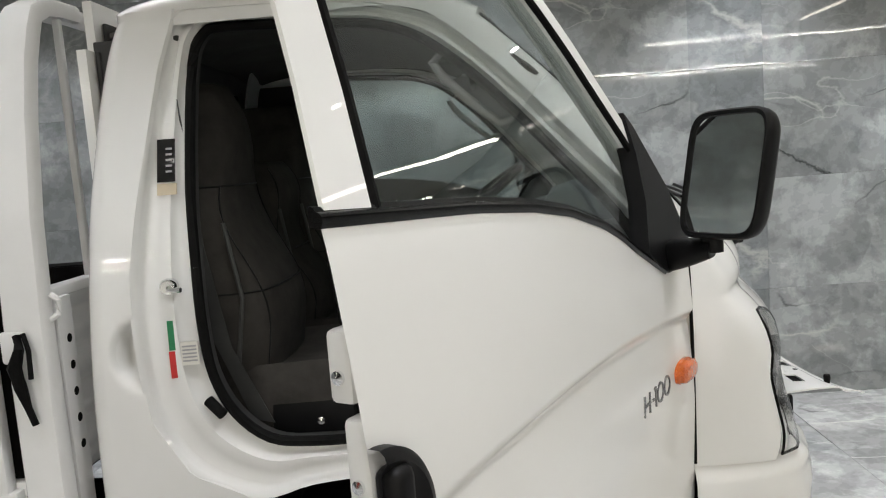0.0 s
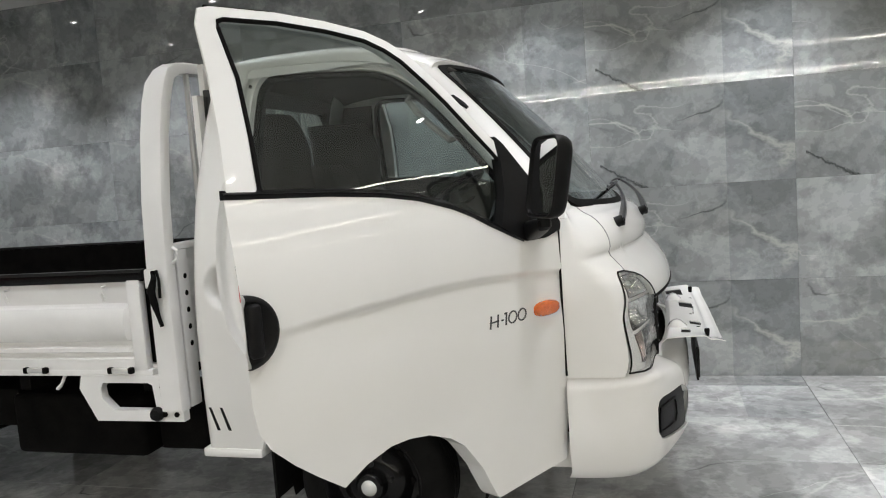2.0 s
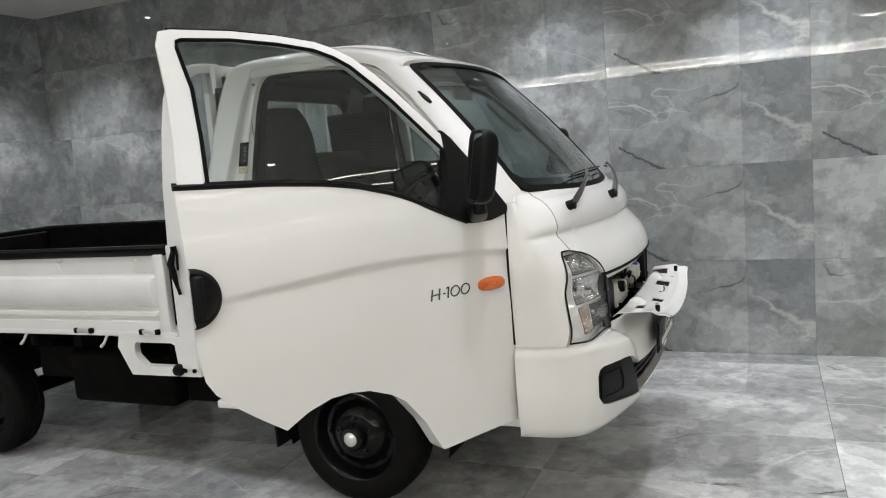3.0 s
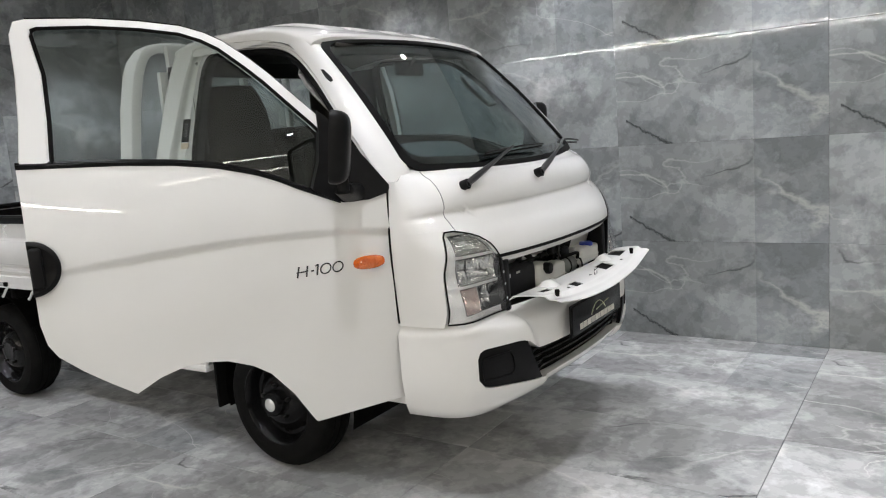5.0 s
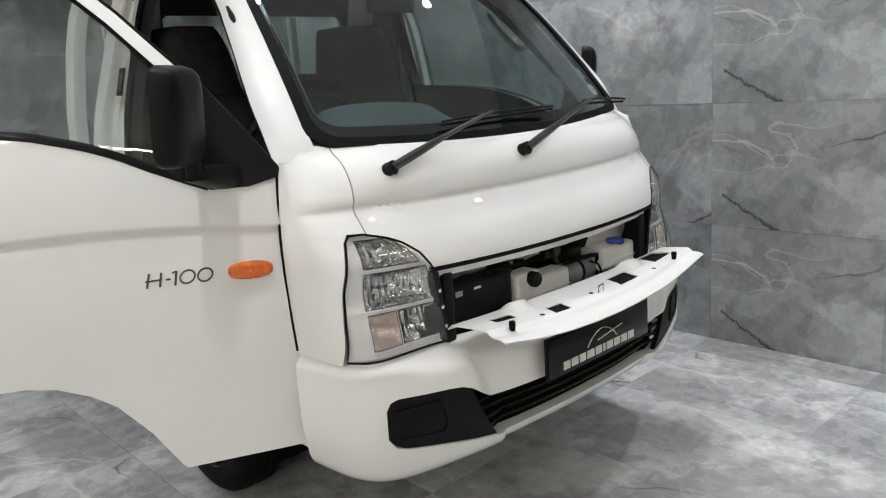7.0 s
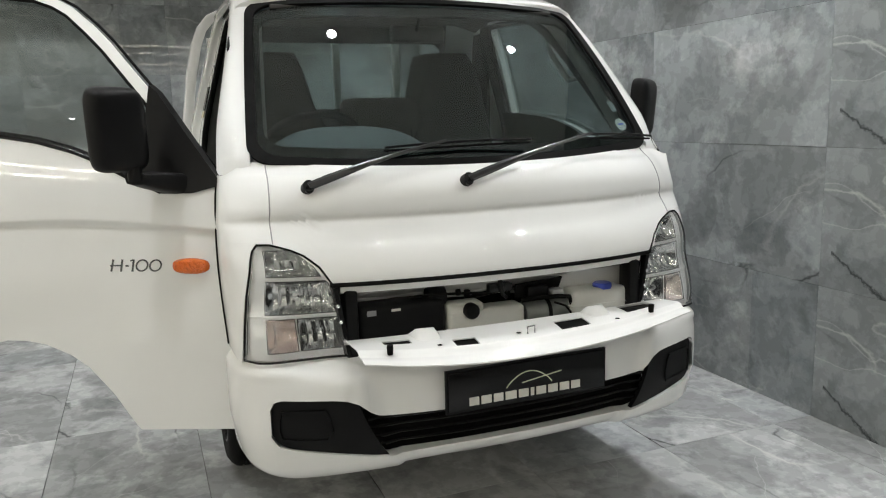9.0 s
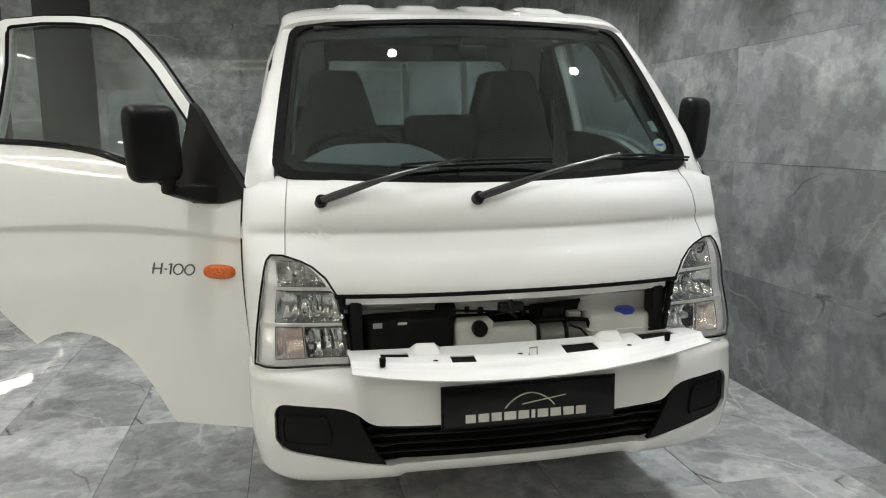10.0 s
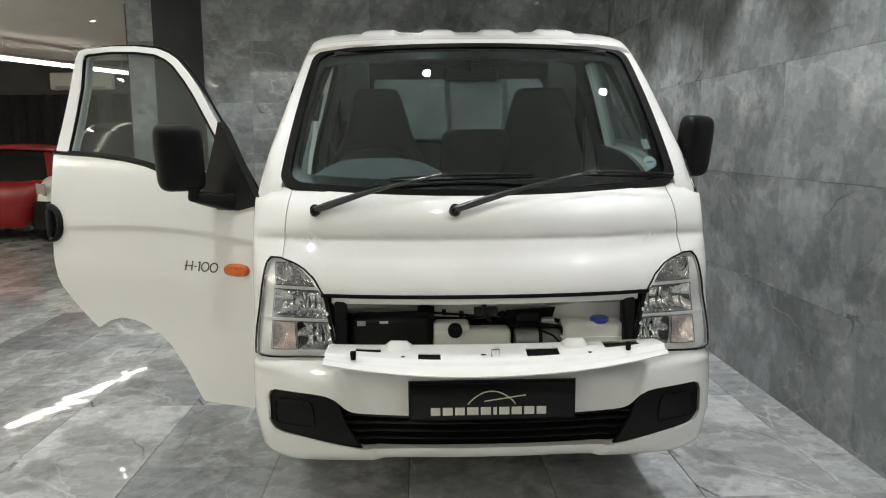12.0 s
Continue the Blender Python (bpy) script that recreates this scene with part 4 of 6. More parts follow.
ss = sorted(set([round(s, 4) for s in span(-1, 1, 141)] + [-S_END, S_END]))
bm = bmesh.new()
lows = [0.0, 0.012, 0.03, 0.05]
tops = [0.65, 0.67, 0.685, 0.70, 0.71, 0.72, 0.73, 0.738, 0.745, 0.752]
grid = []
for z in lows:
    grid.append([bump_pt(s, 0.405 - 0.04 * step(abs(s), 0.2, 0.75) + z, -0.03 * (1 - z / 0.05) ** 2) for s in ss])
grid.append([bump_pt(s, band_low(s)) for s in ss])
cut = len(grid) - 1
grid.append([bump_pt(s, band_top(s)) for s in ss])
for z in tops:
    grid.append([bump_pt(s, z) for s in ss])
vs = [[bm.verts.new(p) for p in r] for r in grid]
for i in range(len(vs) - 1):
    for j in range(len(ss) - 1):
        if i == cut and abs((ss[j] + ss[j + 1]) / 2) < S_END:
            continue
        bm.faces.new((vs[i][j], vs[i][j + 1], vs[i + 1][j + 1], vs[i + 1][j]))
# returns into the opening
inn = [j for j in range(len(ss)) if abs(ss[j]) <= S_END + 1e-6]
for i, f in ((cut, band_low), (cut + 1, band_top)):
    deep = [bm.verts.new(bump_pt(ss[j], f(ss[j])) + Vector((-0.05, 0, 0))) for j in inn]
    for a in range(len(inn) - 1):
        bm.faces.new((vs[i][inn[a]], vs[i][inn[a + 1]], deep[a + 1], deep[a]))
part("front_bumper", bm, WHITE, truck, "white painted plastic bumper", 40)
# fog-lamp blanks and lower grille
for sg in (-1, 1):
    rows = []
    s1 = 0.44
    for v in span(0, 1, 8):
        rows.append([bump_pt(sg * s, band_low(s) + (band_top(s) - band_low(s)) * v, -0.012) for s in span(0.395 + 0.078 * v, S_END + 0.004, 16)])
    part("fog_lamp_blank", thick_sheet(rows, (-0.02, 0, 0)), BLACK, truck, "black textured plastic fog-lamp cover")
    def inset(s, v, o):
        sm, hm = 0.5 * (s1 + 0.09 + S_END), 0.5 * (S_END - s1 - 0.09) * 0.8
        ss_ = sm + hm * s
        z0, z1 = 0.51, 0.61
        return bump_pt(sg * ss_, z0 + (z1 - z0) * v, o)
    bm = bmesh.new()
    ring = [(-1, 0), (0, 0), (0.9, 0.05), (1, 0.3), (1, 0.7), (0.9, 0.97), (0, 1), (-0.85, 1), (-1, 0.8), (-1.1, 0.3)]
    add_grid(bm, [[inset(a, b, -0.012) for a, b in ring], [inset(a, b, -0.006) for a, b in ring], [inset(a * 0.93, 0.5 + (b - 0.5) * 0.86, -0.006) for a, b in ring], [inset(a * 0.92, 0.5 + (b - 0.5) * 0.84, -0.013) for a, b in ring]], True)
    part("cover_rib", bm, BLACK, truck)
rows = [[bump_pt(s, 0.435 + 0.165 * v, -0.055) for s in span(-0.46, 0.46, 24)] for v in span(0, 1, 3)]
part("grille_backing", thick_sheet(rows, (-0.01, 0, 0)), CHASSIS, truck)
for z in (0.485, 0.513, 0.541, 0.565):
    part("grille_bar", tube([bump_pt(s, z, -0.028) for s in span(-0.45, 0.45, 20)], 0.0065, 8), GLOSS, truck)
# number plate
plate = part("number_plate", box(1.262, 1.272, -0.268, 0.282, 0.578, 0.702, 0.004), GLOSS, truck, "black showroom plate with plain pale strokes")
part("plate_frame", thick_sheet([[(1.258, y, z) for y in (-0.274, 0.288)] for z in (0.571, 0.708)], (0.008, 0, 0)), BLACK, plate)
bm = bmesh.new()
y = -0.20
for w in (0.032, 0.034, 0.032, 0.038, 0.034, 0.012, 0.034, 0.034, 0.034, 0.032):
    add_box(bm, 1.272, 1.274, y, y + w, 0.591, 0.617)
    y += w + 0.008
part("plate_letters", bm, PAPER, plate, "row of plain white bars")
bm = bmesh.new()
add_tube(bm, [(1.2735, -0.075 + 0.16 * t, 0.628 + 0.045 * math.sin(math.pi * t) ** 0.8) for t in span(0, 1, 16)], 0.002, 5)
add_tube(bm, [(1.2735, -0.02 + 0.14 * t, 0.638 + 0.02 * t) for t in span(0, 1, 6)], 0.002, 5)
part("plate_emblem", bm, LIME, plate, "thin pale curved strokes")

# ---- wheels ----
def wheel(x, sg, r=0.312, y=0.825, w=0.19, hub=0.045):
    prof = [(0.200, -w / 2), (0.225, -w / 2 - 0.006), (0.27, -w / 2 - 0.004), (r - 0.018, -w / 2 + 0.012), (r - 0.004, -w / 2 + 0.03), (r, -w / 4), (r - 0.006, -w / 4 + 0.004), (r - 0.006, -w / 4 + 0.01), (r, -w / 4 + 0.014), (r, -0.006), (r - 0.007, -0.004), (r - 0.007, 0.004), (r, 0.006), (r, w / 4 - 0.014), (r - 0.006, w / 4 - 0.01), (r - 0.006, w / 4 - 0.004), (r, w / 4), (r - 0.004, w / 2 - 0.03), (r - 0.018, w / 2 - 0.012), (0.27, w / 2 + 0.004), (0.225, w / 2 + 0.006), (0.200, w / 2)]
    tyre = part("wheel", lathe(prof, "y", 48), RUBBER, truck, "black rubber tyre on a steel rim")
    tyre.matrix_basis = pose(x, sg * (y - w / 2), r)
    a = w / 2
    rim = [(0.202, -a), (0.202, a + 0.002), (0.196, a + 0.004), (0.188, a - 0.006), (0.180, a - 0.03), (0.168, a - 0.055), (0.150, a - 0.058), (0.125, a - 0.036), (0.105, a - 0.016), (0.090, a - 0.010), (0.075, a - 0.010), (0.062, a - 0.008), (0.056, a + 0.6 * hub), (0.048, a + 0.8 * hub), (0.0001, a + 0.8 * hub)]
    part("rim", lathe([(p, sg * q) for p, q in rim], "y", 40), GLOSS, tyre, "black painted steel rim")
    for k in range(5):
        t = 2 * math.pi * k / 5 + 0.3
        part("wheel_nut", lathe([(0.010, sg * (a - 0.03)), (0.010, sg * (a + 0.006)), (0.0001, sg * (a + 0.008))], "y", 6, (0.080 * math.cos(t), 0, 0.080 * math.sin(t))), STEEL, tyre)
    for k in range(8):
        t = 2 * math.pi * k / 8
        part("rim_hole", lathe([(0.016, sg * (a - 0.052)), (0.0001, sg * (a - 0.0505))], "y", 10, (0.142 * math.cos(t), 0, 0.142 * math.sin(t))), CHASSIS, tyre)
    part("hub_cap", lathe([(0.034, sg * (a - 0.03)), (0.034, sg * (a + hub - 0.014)), (0.031, sg * (a + hub - 0.008)), (0.026, sg * (a + hub - 0.004)), (0.012, sg * (a + hub)), (0.0001, sg * (a + hub))], "y", 24), SILVER, tyre, "round silver hub cap")
    return tyre


for sg in (-1, 1):
    wheel(0.036, sg)
    wheel(-2.42, sg, 0.30, 0.78, hub=-0.004)
part("axle", tube([(0.03, -0.7, 0.31), (0.03, 0.7, 0.31)], 0.04, 10), CHASSIS, truck)
part("rear_axle", tube([(-2.42, -0.7, 0.30), (-2.42, 0.7, 0.30)], 0.05, 10), CHASSIS, truck)

# ---- load bed ----
BY = 0.845
BED_END = -3.62
for sg in (-1, 1):
    part("chassis_rail", box(BED_END, 0.7, sg * 0.34, sg * 0.40, 0.44, 0.60, 0.01), CHASSIS, truck)
part("bed_floor", box(BED_END, -0.80, -BY + 0.03, BY - 0.03, 0.745, 0.785, 0.006), WHITE2, truck)
for k in range(9):
    x = -0.95 - 0.32 * k
    part("cross_member", box(x - 0.03, x + 0.03, -BY + 0.06, BY - 0.06, 0.66, 0.745, 0.006), CHASSIS, truck)
for sg in (-1, 1):
    yo = sg * BY
    # drop side: pressed panel, one profile run along the bed
    prof = [(0.000, 0.762), (0.004, 0.800), (0.004, 0.815), (-0.010, 0.822), (-0.010, 0.838), (0.004, 0.845), (0.004, 0.862), (-0.010, 0.870), (-0.010, 0.886), (0.006, 0.894), (0.016, 0.915), (0.022, 0.95), (0.020, 0.985), (0.012, 1.012), (0.0, 1.03), (-0.014, 1.036), (-0.020, 1.045), (-0.014, 1.135), (-0.018, 1.14), (-0.036, 1.14), (-0.036, 0.762)]
    rows = [[Vector((x, yo + sg * a, z)) for a, z in prof] for x in span(BED_END, -0.975, 6)]
    rows.append([Vector((-0.955, yo + sg * min(a, -0.006), z)) for a, z in prof])
    bm = bmesh.new()
    vs = add_grid(bm, rows, True)
    bm.faces.new(vs[0]), bm.faces.new(vs[-1])
    gate = part("drop_side", bm, WHITE2, truck, "white pressed-steel drop side", 25)
    part("side_end_plate", box(-0.957, -0.895, yo - sg * 0.036, yo + sg * 0.004, 0.765, 1.14, 0.006), WHITE2, gate)
    bm = bmesh.new()
    rows = [[Vector((x, yo + sg * (-0.024 + a), 1.14 + b)) for a, b in ((0.02, -0.006), (0.026, 0.008), (0.024, 0.03), (0.012, 0.042), (-0.012, 0.042), (-0.024, 0.03), (-0.024, -0.006))] for x in span(BED_END, -0.885, 30)]
    vs = add_grid(bm, rows, True)
    bm.faces.new(vs[0]), bm.faces.new(vs[-1])
    part("edge_cushion", bm, GLOSS, gate, "shiny black rubber edge cover")
    part("bed_side_rail", box(BED_END, -0.875, yo - sg * 0.04, yo + sg * 0.002, 0.742, 0.770, 0.004), WHITE2, truck)
    for x in (-1.02, -1.45, -2.2, -2.9, -3.4):
        part("hinge", box(x - 0.045, x + 0.045, yo + sg * 0.002, yo + sg * 0.02, 0.757, 0.78, 0.006), SILVER, gate)
        for e in (-0.05, 0.05):
            part("hinge_end", box(x + e - 0.012, x + e + 0.012, yo + sg * 0.001, yo + sg * 0.022, 0.755, 0.782, 0.006), CHASSIS, gate)
    for x in (-1.06, -1.55, -2.05, -2.55, -3.05):
        part("rope_hook", tube([(x, yo + sg * 0.0, 1.12), (x, yo + sg * 0.02, 1.118), (x, yo + sg * 0.022, 1.09), (x, yo + sg * 0.012, 1.06)], 0.006, 8), WHITE2, gate)
    for x in (-1.33, -1.9, -2.2):
        part("rope_cleat", tube([(x, yo - sg * 0.02, 0.74), (x, yo - sg * 0.005, 0.72), (x - 0.01, yo, 0.70), (x - 0.03, yo, 0.685)], 0.008, 8), WHITE2, truck)
    # corner post with guard hoop and step bracket
    bm = bmesh.new()
    path = [(0.840, 0.60), (0.840, 1.2), (0.826, 1.45), (0.79, 1.70), (0.757, 1.84), (0.727, 1.915), (0.685, 1.965), (0.63, 1.99), (0.57, 1.998), (0.46, 2.002)]
    rows = []
    for i, (y, z) in enumerate(path):
        a, b = Vector(path[max(i - 1, 0)]), Vector(path[min(i + 1, len(path) - 1)])
        d = (b - a).normalized()
        nrm = Vector((d.y, -d.x))
        hw = 0.054 - 0.016 * step(z, 1.9, 2.0)
        ring = []
        for px, pn in ((-hw, -0.022), (-hw, 0.014), (-hw + 0.008, 0.024), (hw - 0.008, 0.024), (hw, 0.014), (hw, -0.022)):
            ring.append((-0.79 + px, sg * (y + nrm.x * pn), z + nrm.y * pn))
        rows.append(ring)
    vs = add_grid(bm, rows, True)
    bm.faces.new(vs[0]), bm.faces.new(vs[-1])
    post = part("corner_post", bm, WHITE2, truck, "white steel guard post with rounded top", 40)
    bm = bmesh.new()
    inn2 = [(-0.87, 0.60), (-0.88, 0.705), (-0.9, 0.715), (-1.12, 0.715), (-1.135, 0.69), (-1.13, 0.65), (-1.08, 0.60)]
    o8 = [(-0.745, 0.555), (-0.745, 0.68), (-0.745, 0.745), (-1.05, 0.745), (-1.225, 0.745), (-1.24, 0.69), (-1.165, 0.552)]
    add_grid(bm, [[(x, yo + sg * 0.008, z) for x, z in o8], [(x, yo + sg * 0.008, z) for x, z in inn2], [(x, yo - sg * 0.03, z) for x, z in inn2], [(x, yo - sg * 0.03, z) for x, z in o8], [(x, yo + sg * 0.008, z) for x, z in o8]], True)
    part("step_bracket", bm, WHITE2, truck, "white pressed bracket with a foot hole", 40)
    for bx, bz in ((-0.78, 0.70), (-0.83, 0.70), (-0.775, 0.585), (-0.83, 0.585)):
        part("bolt", lathe([(0.011, sg * (BY + 0.005)), (0.011, sg * (BY + 0.016)), (0.0001, sg * (BY + 0.018))], "y", 6, (bx, 0, bz)), CHASSIS, post)
    part("step_light", lathe([(0.028, sg * (BY - 0.01)), (0.03, sg * (BY + 0.02)), (0.022, sg * (BY + 0.035)), (0.0001, sg * (BY + 0.038))], "y", 16, (-0.865, 0, 0.588)), BLACK, post)
    # latch with black grip
    part("latch_plate", box(-0.85, -0.79, sg * (BY + 0.012), sg * (BY + 0.026), 1.105, 1.185, 0.008), WHITE2, post)
    part("latch_lever", tube([(-0.802, sg * (BY + 0.03), 1.175), (-0.790, sg * (BY + 0.045), 1.145), (-0.808, sg * (BY + 0.045), 1.10), (-0.802, sg * (BY + 0.04), 1.05), (-0.790, sg * (BY + 0.04), 1.0), (-0.778, sg * (BY + 0.038), 0.955)], [0.010, 0.012, 0.017, 0.015, 0.009, 0.008], 10), RUBBER, post, "black grip of the drop-side latch")
    part("latch_strap", tube([(-0.785, sg * (BY + 0.03), 1.18), (-0.770, sg * (BY + 0.04), 1.14), (-0.773, sg * (BY + 0.04), 1.07)], 0.006, 8), RUBBER, post)
# headboard behind the cab
bm = bmesh.new()
rows = []
for z in span(0.785, 1.25, 70):
    k = 0.02 * (0.5 - 0.5 * math.cos(2 * math.pi * (z - 0.80) / 0.1)) ** 0.7
    rows.append([(-0.785 + k, y, z) for y in (-0.74, 0.74)])
part("headboard", thick_sheet(rows, (-0.02, 0, 0)), WHITE2, truck, "ribbed white steel headboard")
part("headboard_cap", box(-0.80, -0.75, -0.80, 0.80, 1.245, 1.275, 0.008), WHITE2, truck)
for sg in (-1, 1):
    part("headboard_flange", box(-0.752, -0.738, sg * 0.728, sg * 0.80, 0.60, 1.25, 0.003), WHITE2, truck)
    for z in (0.86, 0.93, 1.0, 1.07, 1.14):
        part("flange_hole", lathe([(0.012, -0.7375), (0.0001, -0.7372)], "x", 12, (0, sg * 0.757, z)), CHASSIS, truck)
    part("tie_ring", tube([(-0.742, sg * 0.83, 1.20 + 0.0), (-0.715, sg * 0.83, 1.215), (-0.71, sg * 0.83, 1.25), (-0.73, sg * 0.83, 1.265)], 0.008, 8), WHITE2, truck)
part("guard_top_bar", tube([(-0.79, -0.52, 2.0), (-0.79, 0, 2.004), (-0.79, 0.52, 2.0)], 0.026, 12), WHITE2, truck)
for y in (-0.54, -0.054, 0.278, 0.56):
    wu = 0.018 if abs(y) < 0.4 else 0.010
    part("guard_upright", box(-0.79, -0.79 + 2 * wu, y - wu, y + wu, 1.25, 1.985, 0.004), WHITE2, truck)
part("tailgate", box(BED_END - 0.03, BED_END, -BY, BY, 0.762, 1.14, 0.01), WHITE2, truck)
part("tailgate_cushion", box(BED_END - 0.04, BED_END + 0.01, -BY, BY, 1.14, 1.18, 0.012), GLOSS, truck)
# black lining inside the bed
part("bed_liner", thick_sheet([[(x, BY - 0.045, z) for x in (BED_END, -0.83)] for z in (0.79, 1.165)], (0, -0.01, 0)), CHASSIS, truck)
part("bed_liner", thick_sheet([[(x, -BY + 0.045, z) for x in (BED_END, -0.83)] for z in (0.79, 1.135)], (0, 0.008, 0)), CHASSIS, truck)
part("bed_liner", box(BED_END + 0.002, BED_END + 0.012, -BY + 0.06, BY - 0.06, 0.79, 1.135, 0.002), CHASSIS, truck)
part("bed_mat", box(BED_END + 0.02, -0.83, -BY + 0.056, BY - 0.058, 0.786, 0.794, 0.002), CHASSIS, truck, "black rubber bed mat")
# under the bed
part("fuel_tank", box(-1.75, -1.05, -0.72, -0.42, 0.34, 0.62, 0.03, 3), CHASSIS, truck)
part("battery_box", box(-1.02, -0.72, -0.66, -0.42, 0.36, 0.62, 0.015), CHASSIS, truck)
part("tool_tray", box(-2.0, -1.72, -0.70, -0.44, 0.46, 0.64, 0.02), CHASSIS, truck)
part("rear_mudguard", thick_sheet([[(-2.42 + 0.36 * math.cos(t), yy, 0.31 + 0.36 * math.sin(t)) for t in span(0.5, math.pi + 0.1, 14)] for yy in (-0.78, -0.45)], (0, 0, 0.006)), CHASSIS, truck)
part("spare_wheel", lathe([(0.08, -0.07), (0.24, -0.085), (0.29, -0.05), (0.295, 0.05), (0.24, 0.085), (0.08, 0.07)], "z", 32, (-2.95, 0, 0.5)), RUBBER, truck)
part("engine_block", box(-0.5, 0.55, -0.33, 0.33, 0.30, 0.78, 0.04), CHASSIS, truck)
part("cab_floor", box(-0.62, 0.80, -0.70, 0.70, 0.74, 0.80, 0.01), CHASSIS, truck)
part("front_cross", box(0.70, 1.05, -0.60, 0.60, 0.36, 0.52, 0.02), CHASSIS, truck)

# ---- headlamps ----
def lamp_pt(sg, a, z, out):
    """a from 0 (inner edge) to 1 (outer edge) of the headlamp at height z."""
    y0, y1 = line1(HL_IN, z), line1(HL_OUT, z)
    y = y0 + (y1 - y0) * a
    return nose_pt(sg * s_at(y, z), z, out)


BEZEL = plain("satin_bezel", (0.82, 0.83, 0.82), (0.88, 0.89, 0.88), 0.28, 0.15, 10, 200, 0, 0.4, 0.03)
BOWL = plain("lamp_reflector", (0.66, 0.67, 0.67), (0.80, 0.81, 0.81), 0.07, 1.0, 14, 200, 0.05, 0, 0.06)
AMBER = plain("amber_bulb", (0.88, 0.80, 0.77), (0.92, 0.86, 0.84), 0.2, 0.85, 30, 90, 0.3, 0.3, 0.1)
for sg in (-1, 1):
    zs = span(0.752, 1.0945, 22)
    rows = [[lamp_pt(sg, a, z, 0.002) for a in span(0.0, 1.0, 16)] for z in zs]
    lamp = part("headlamp", thick_sheet(rows, (-0.004, 0, 0)), LENS, truck, "clear-lens headlamp with chrome reflectors")
    CH = [("side_lamp", 0.08, 0.83, 1.000, 1.076, BOWL, 6), ("main_beam", 0.04, 0.84, 0.886, 0.986, BOWL, 9), ("turn_lamp", 0.51, 0.83, 0.774, 0.872, AMBER, 9), ("dip_beam", 0.04, 0.490, 0.774, 0.872, BOWL, 4)]
    ga = sorted(set([round(v, 3) for v in span(0.0, 1.0, 15)] + [v for c in CH for v in c[1:3]]))
    gz = sorted(set([round(v, 4) for v in zs] + [v for c in CH for v in c[3:5]]))
    bm = bmesh.new()
    vv = [[bm.verts.new(lamp_pt(sg, a, z, -0.024 + 0.010 * step(a, 0.86, 1.0) + 0.006 * step(abs(z - 0.880), 0.012, 0.0))) for a in ga] for z in gz]
    for i in range(len(gz) - 1):
        for j in range(len(ga) - 1):
            am, zm = (ga[j] + ga[j + 1]) / 2, (gz[i] + gz[i + 1]) / 2
            if not any(c[1] < am < c[2] and c[3] < zm < c[4] for c in CH):
                bm.faces.new((vv[i][j], vv[i][j + 1], vv[i + 1][j + 1], vv[i + 1][j]))
    part("bezel", bm, BEZEL, lamp, "bright silver lamp bezel")
    # outline gasket
    loop = [lamp_pt(sg, 0, z, 0.0) for z in zs] + [lamp_pt(sg, a, zs[-1], 0.0) for a in span(0.3, 1, 4)] + [lamp_pt(sg, 1, z, 0.0) for z in zs[::-1]] + [lamp_pt(sg, a, zs[0], 0.0) for a in span(1, 0, 10)[1:]]
    part("gasket", tube(loop + loop[:1], 0.0036, 6), GLOSS, lamp, "black lamp gasket")
    wall = [lamp_pt(sg, 1, z, -0.006) for z in zs]
    part("side_wall", thick_sheet([[p for p in wall], [p + Vector((-0.06, -sg * 0.01, 0)) for p in wall]], (0, -sg * 0.003, 0)), SILVER, lamp)
    # reflector bowls sunk into the bezel
    for nm, a0, a1, z0, z1, m, ribs in CH:
        R = []
        for v in span(0, 1, 14):
            r = []
            for u in span(0, 1, 40):
                e = 1 - max(abs(2 * u - 1) ** 8, abs(2 * v - 1) ** 8)
                dish = 1 - 0.5 * ((2 * u - 1) ** 2 + (2 * v - 1) ** 2)
                o = -0.024 - 0.016 * e - 0.035 * e * dish + 0.004 * math.cos(u * ribs * 2 * math.pi) * e
                r.append(lamp_pt(sg, a0 + (a1 - a0) * u, z0 + (z1 - z0) * v, o))
            R.append(r)
        loop = [lamp_pt(sg, a0 + (a1 - a0) * u, z0, -0.020) for u in span(0, 1, 9)] + [lamp_pt(sg, a1, z, -0.020) for z in span(z0, z1, 5)[1:]] + [lamp_pt(sg, a0 + (a1 - a0) * u, z1, -0.020) for u in span(1, 0, 9)[1:]] + [lamp_pt(sg, a0, z, -0.020) for z in span(z1, z0, 5)[1:]]
        part("chamber_edge", tube(loop, 0.0013, 6), STEEL, lamp)
        part(nm, thick_sheet(R, (-0.002, 0, 0)), m, lamp, "faintly amber ribbed indicator" if nm == "turn_lamp" else "")
    for a, z, r in ((0.52, 1.040, 0.012), (0.50, 0.938, 0.017), (0.27, 0.826, 0.013)):
        c = lamp_pt(sg, a, z, -0.05)
        part("bulb", lathe([(0.0001, 0.022), (r * 0.6, 0.018), (r, 0.008), (r, -0.01)], "x", 14, c), CHROME, lamp)

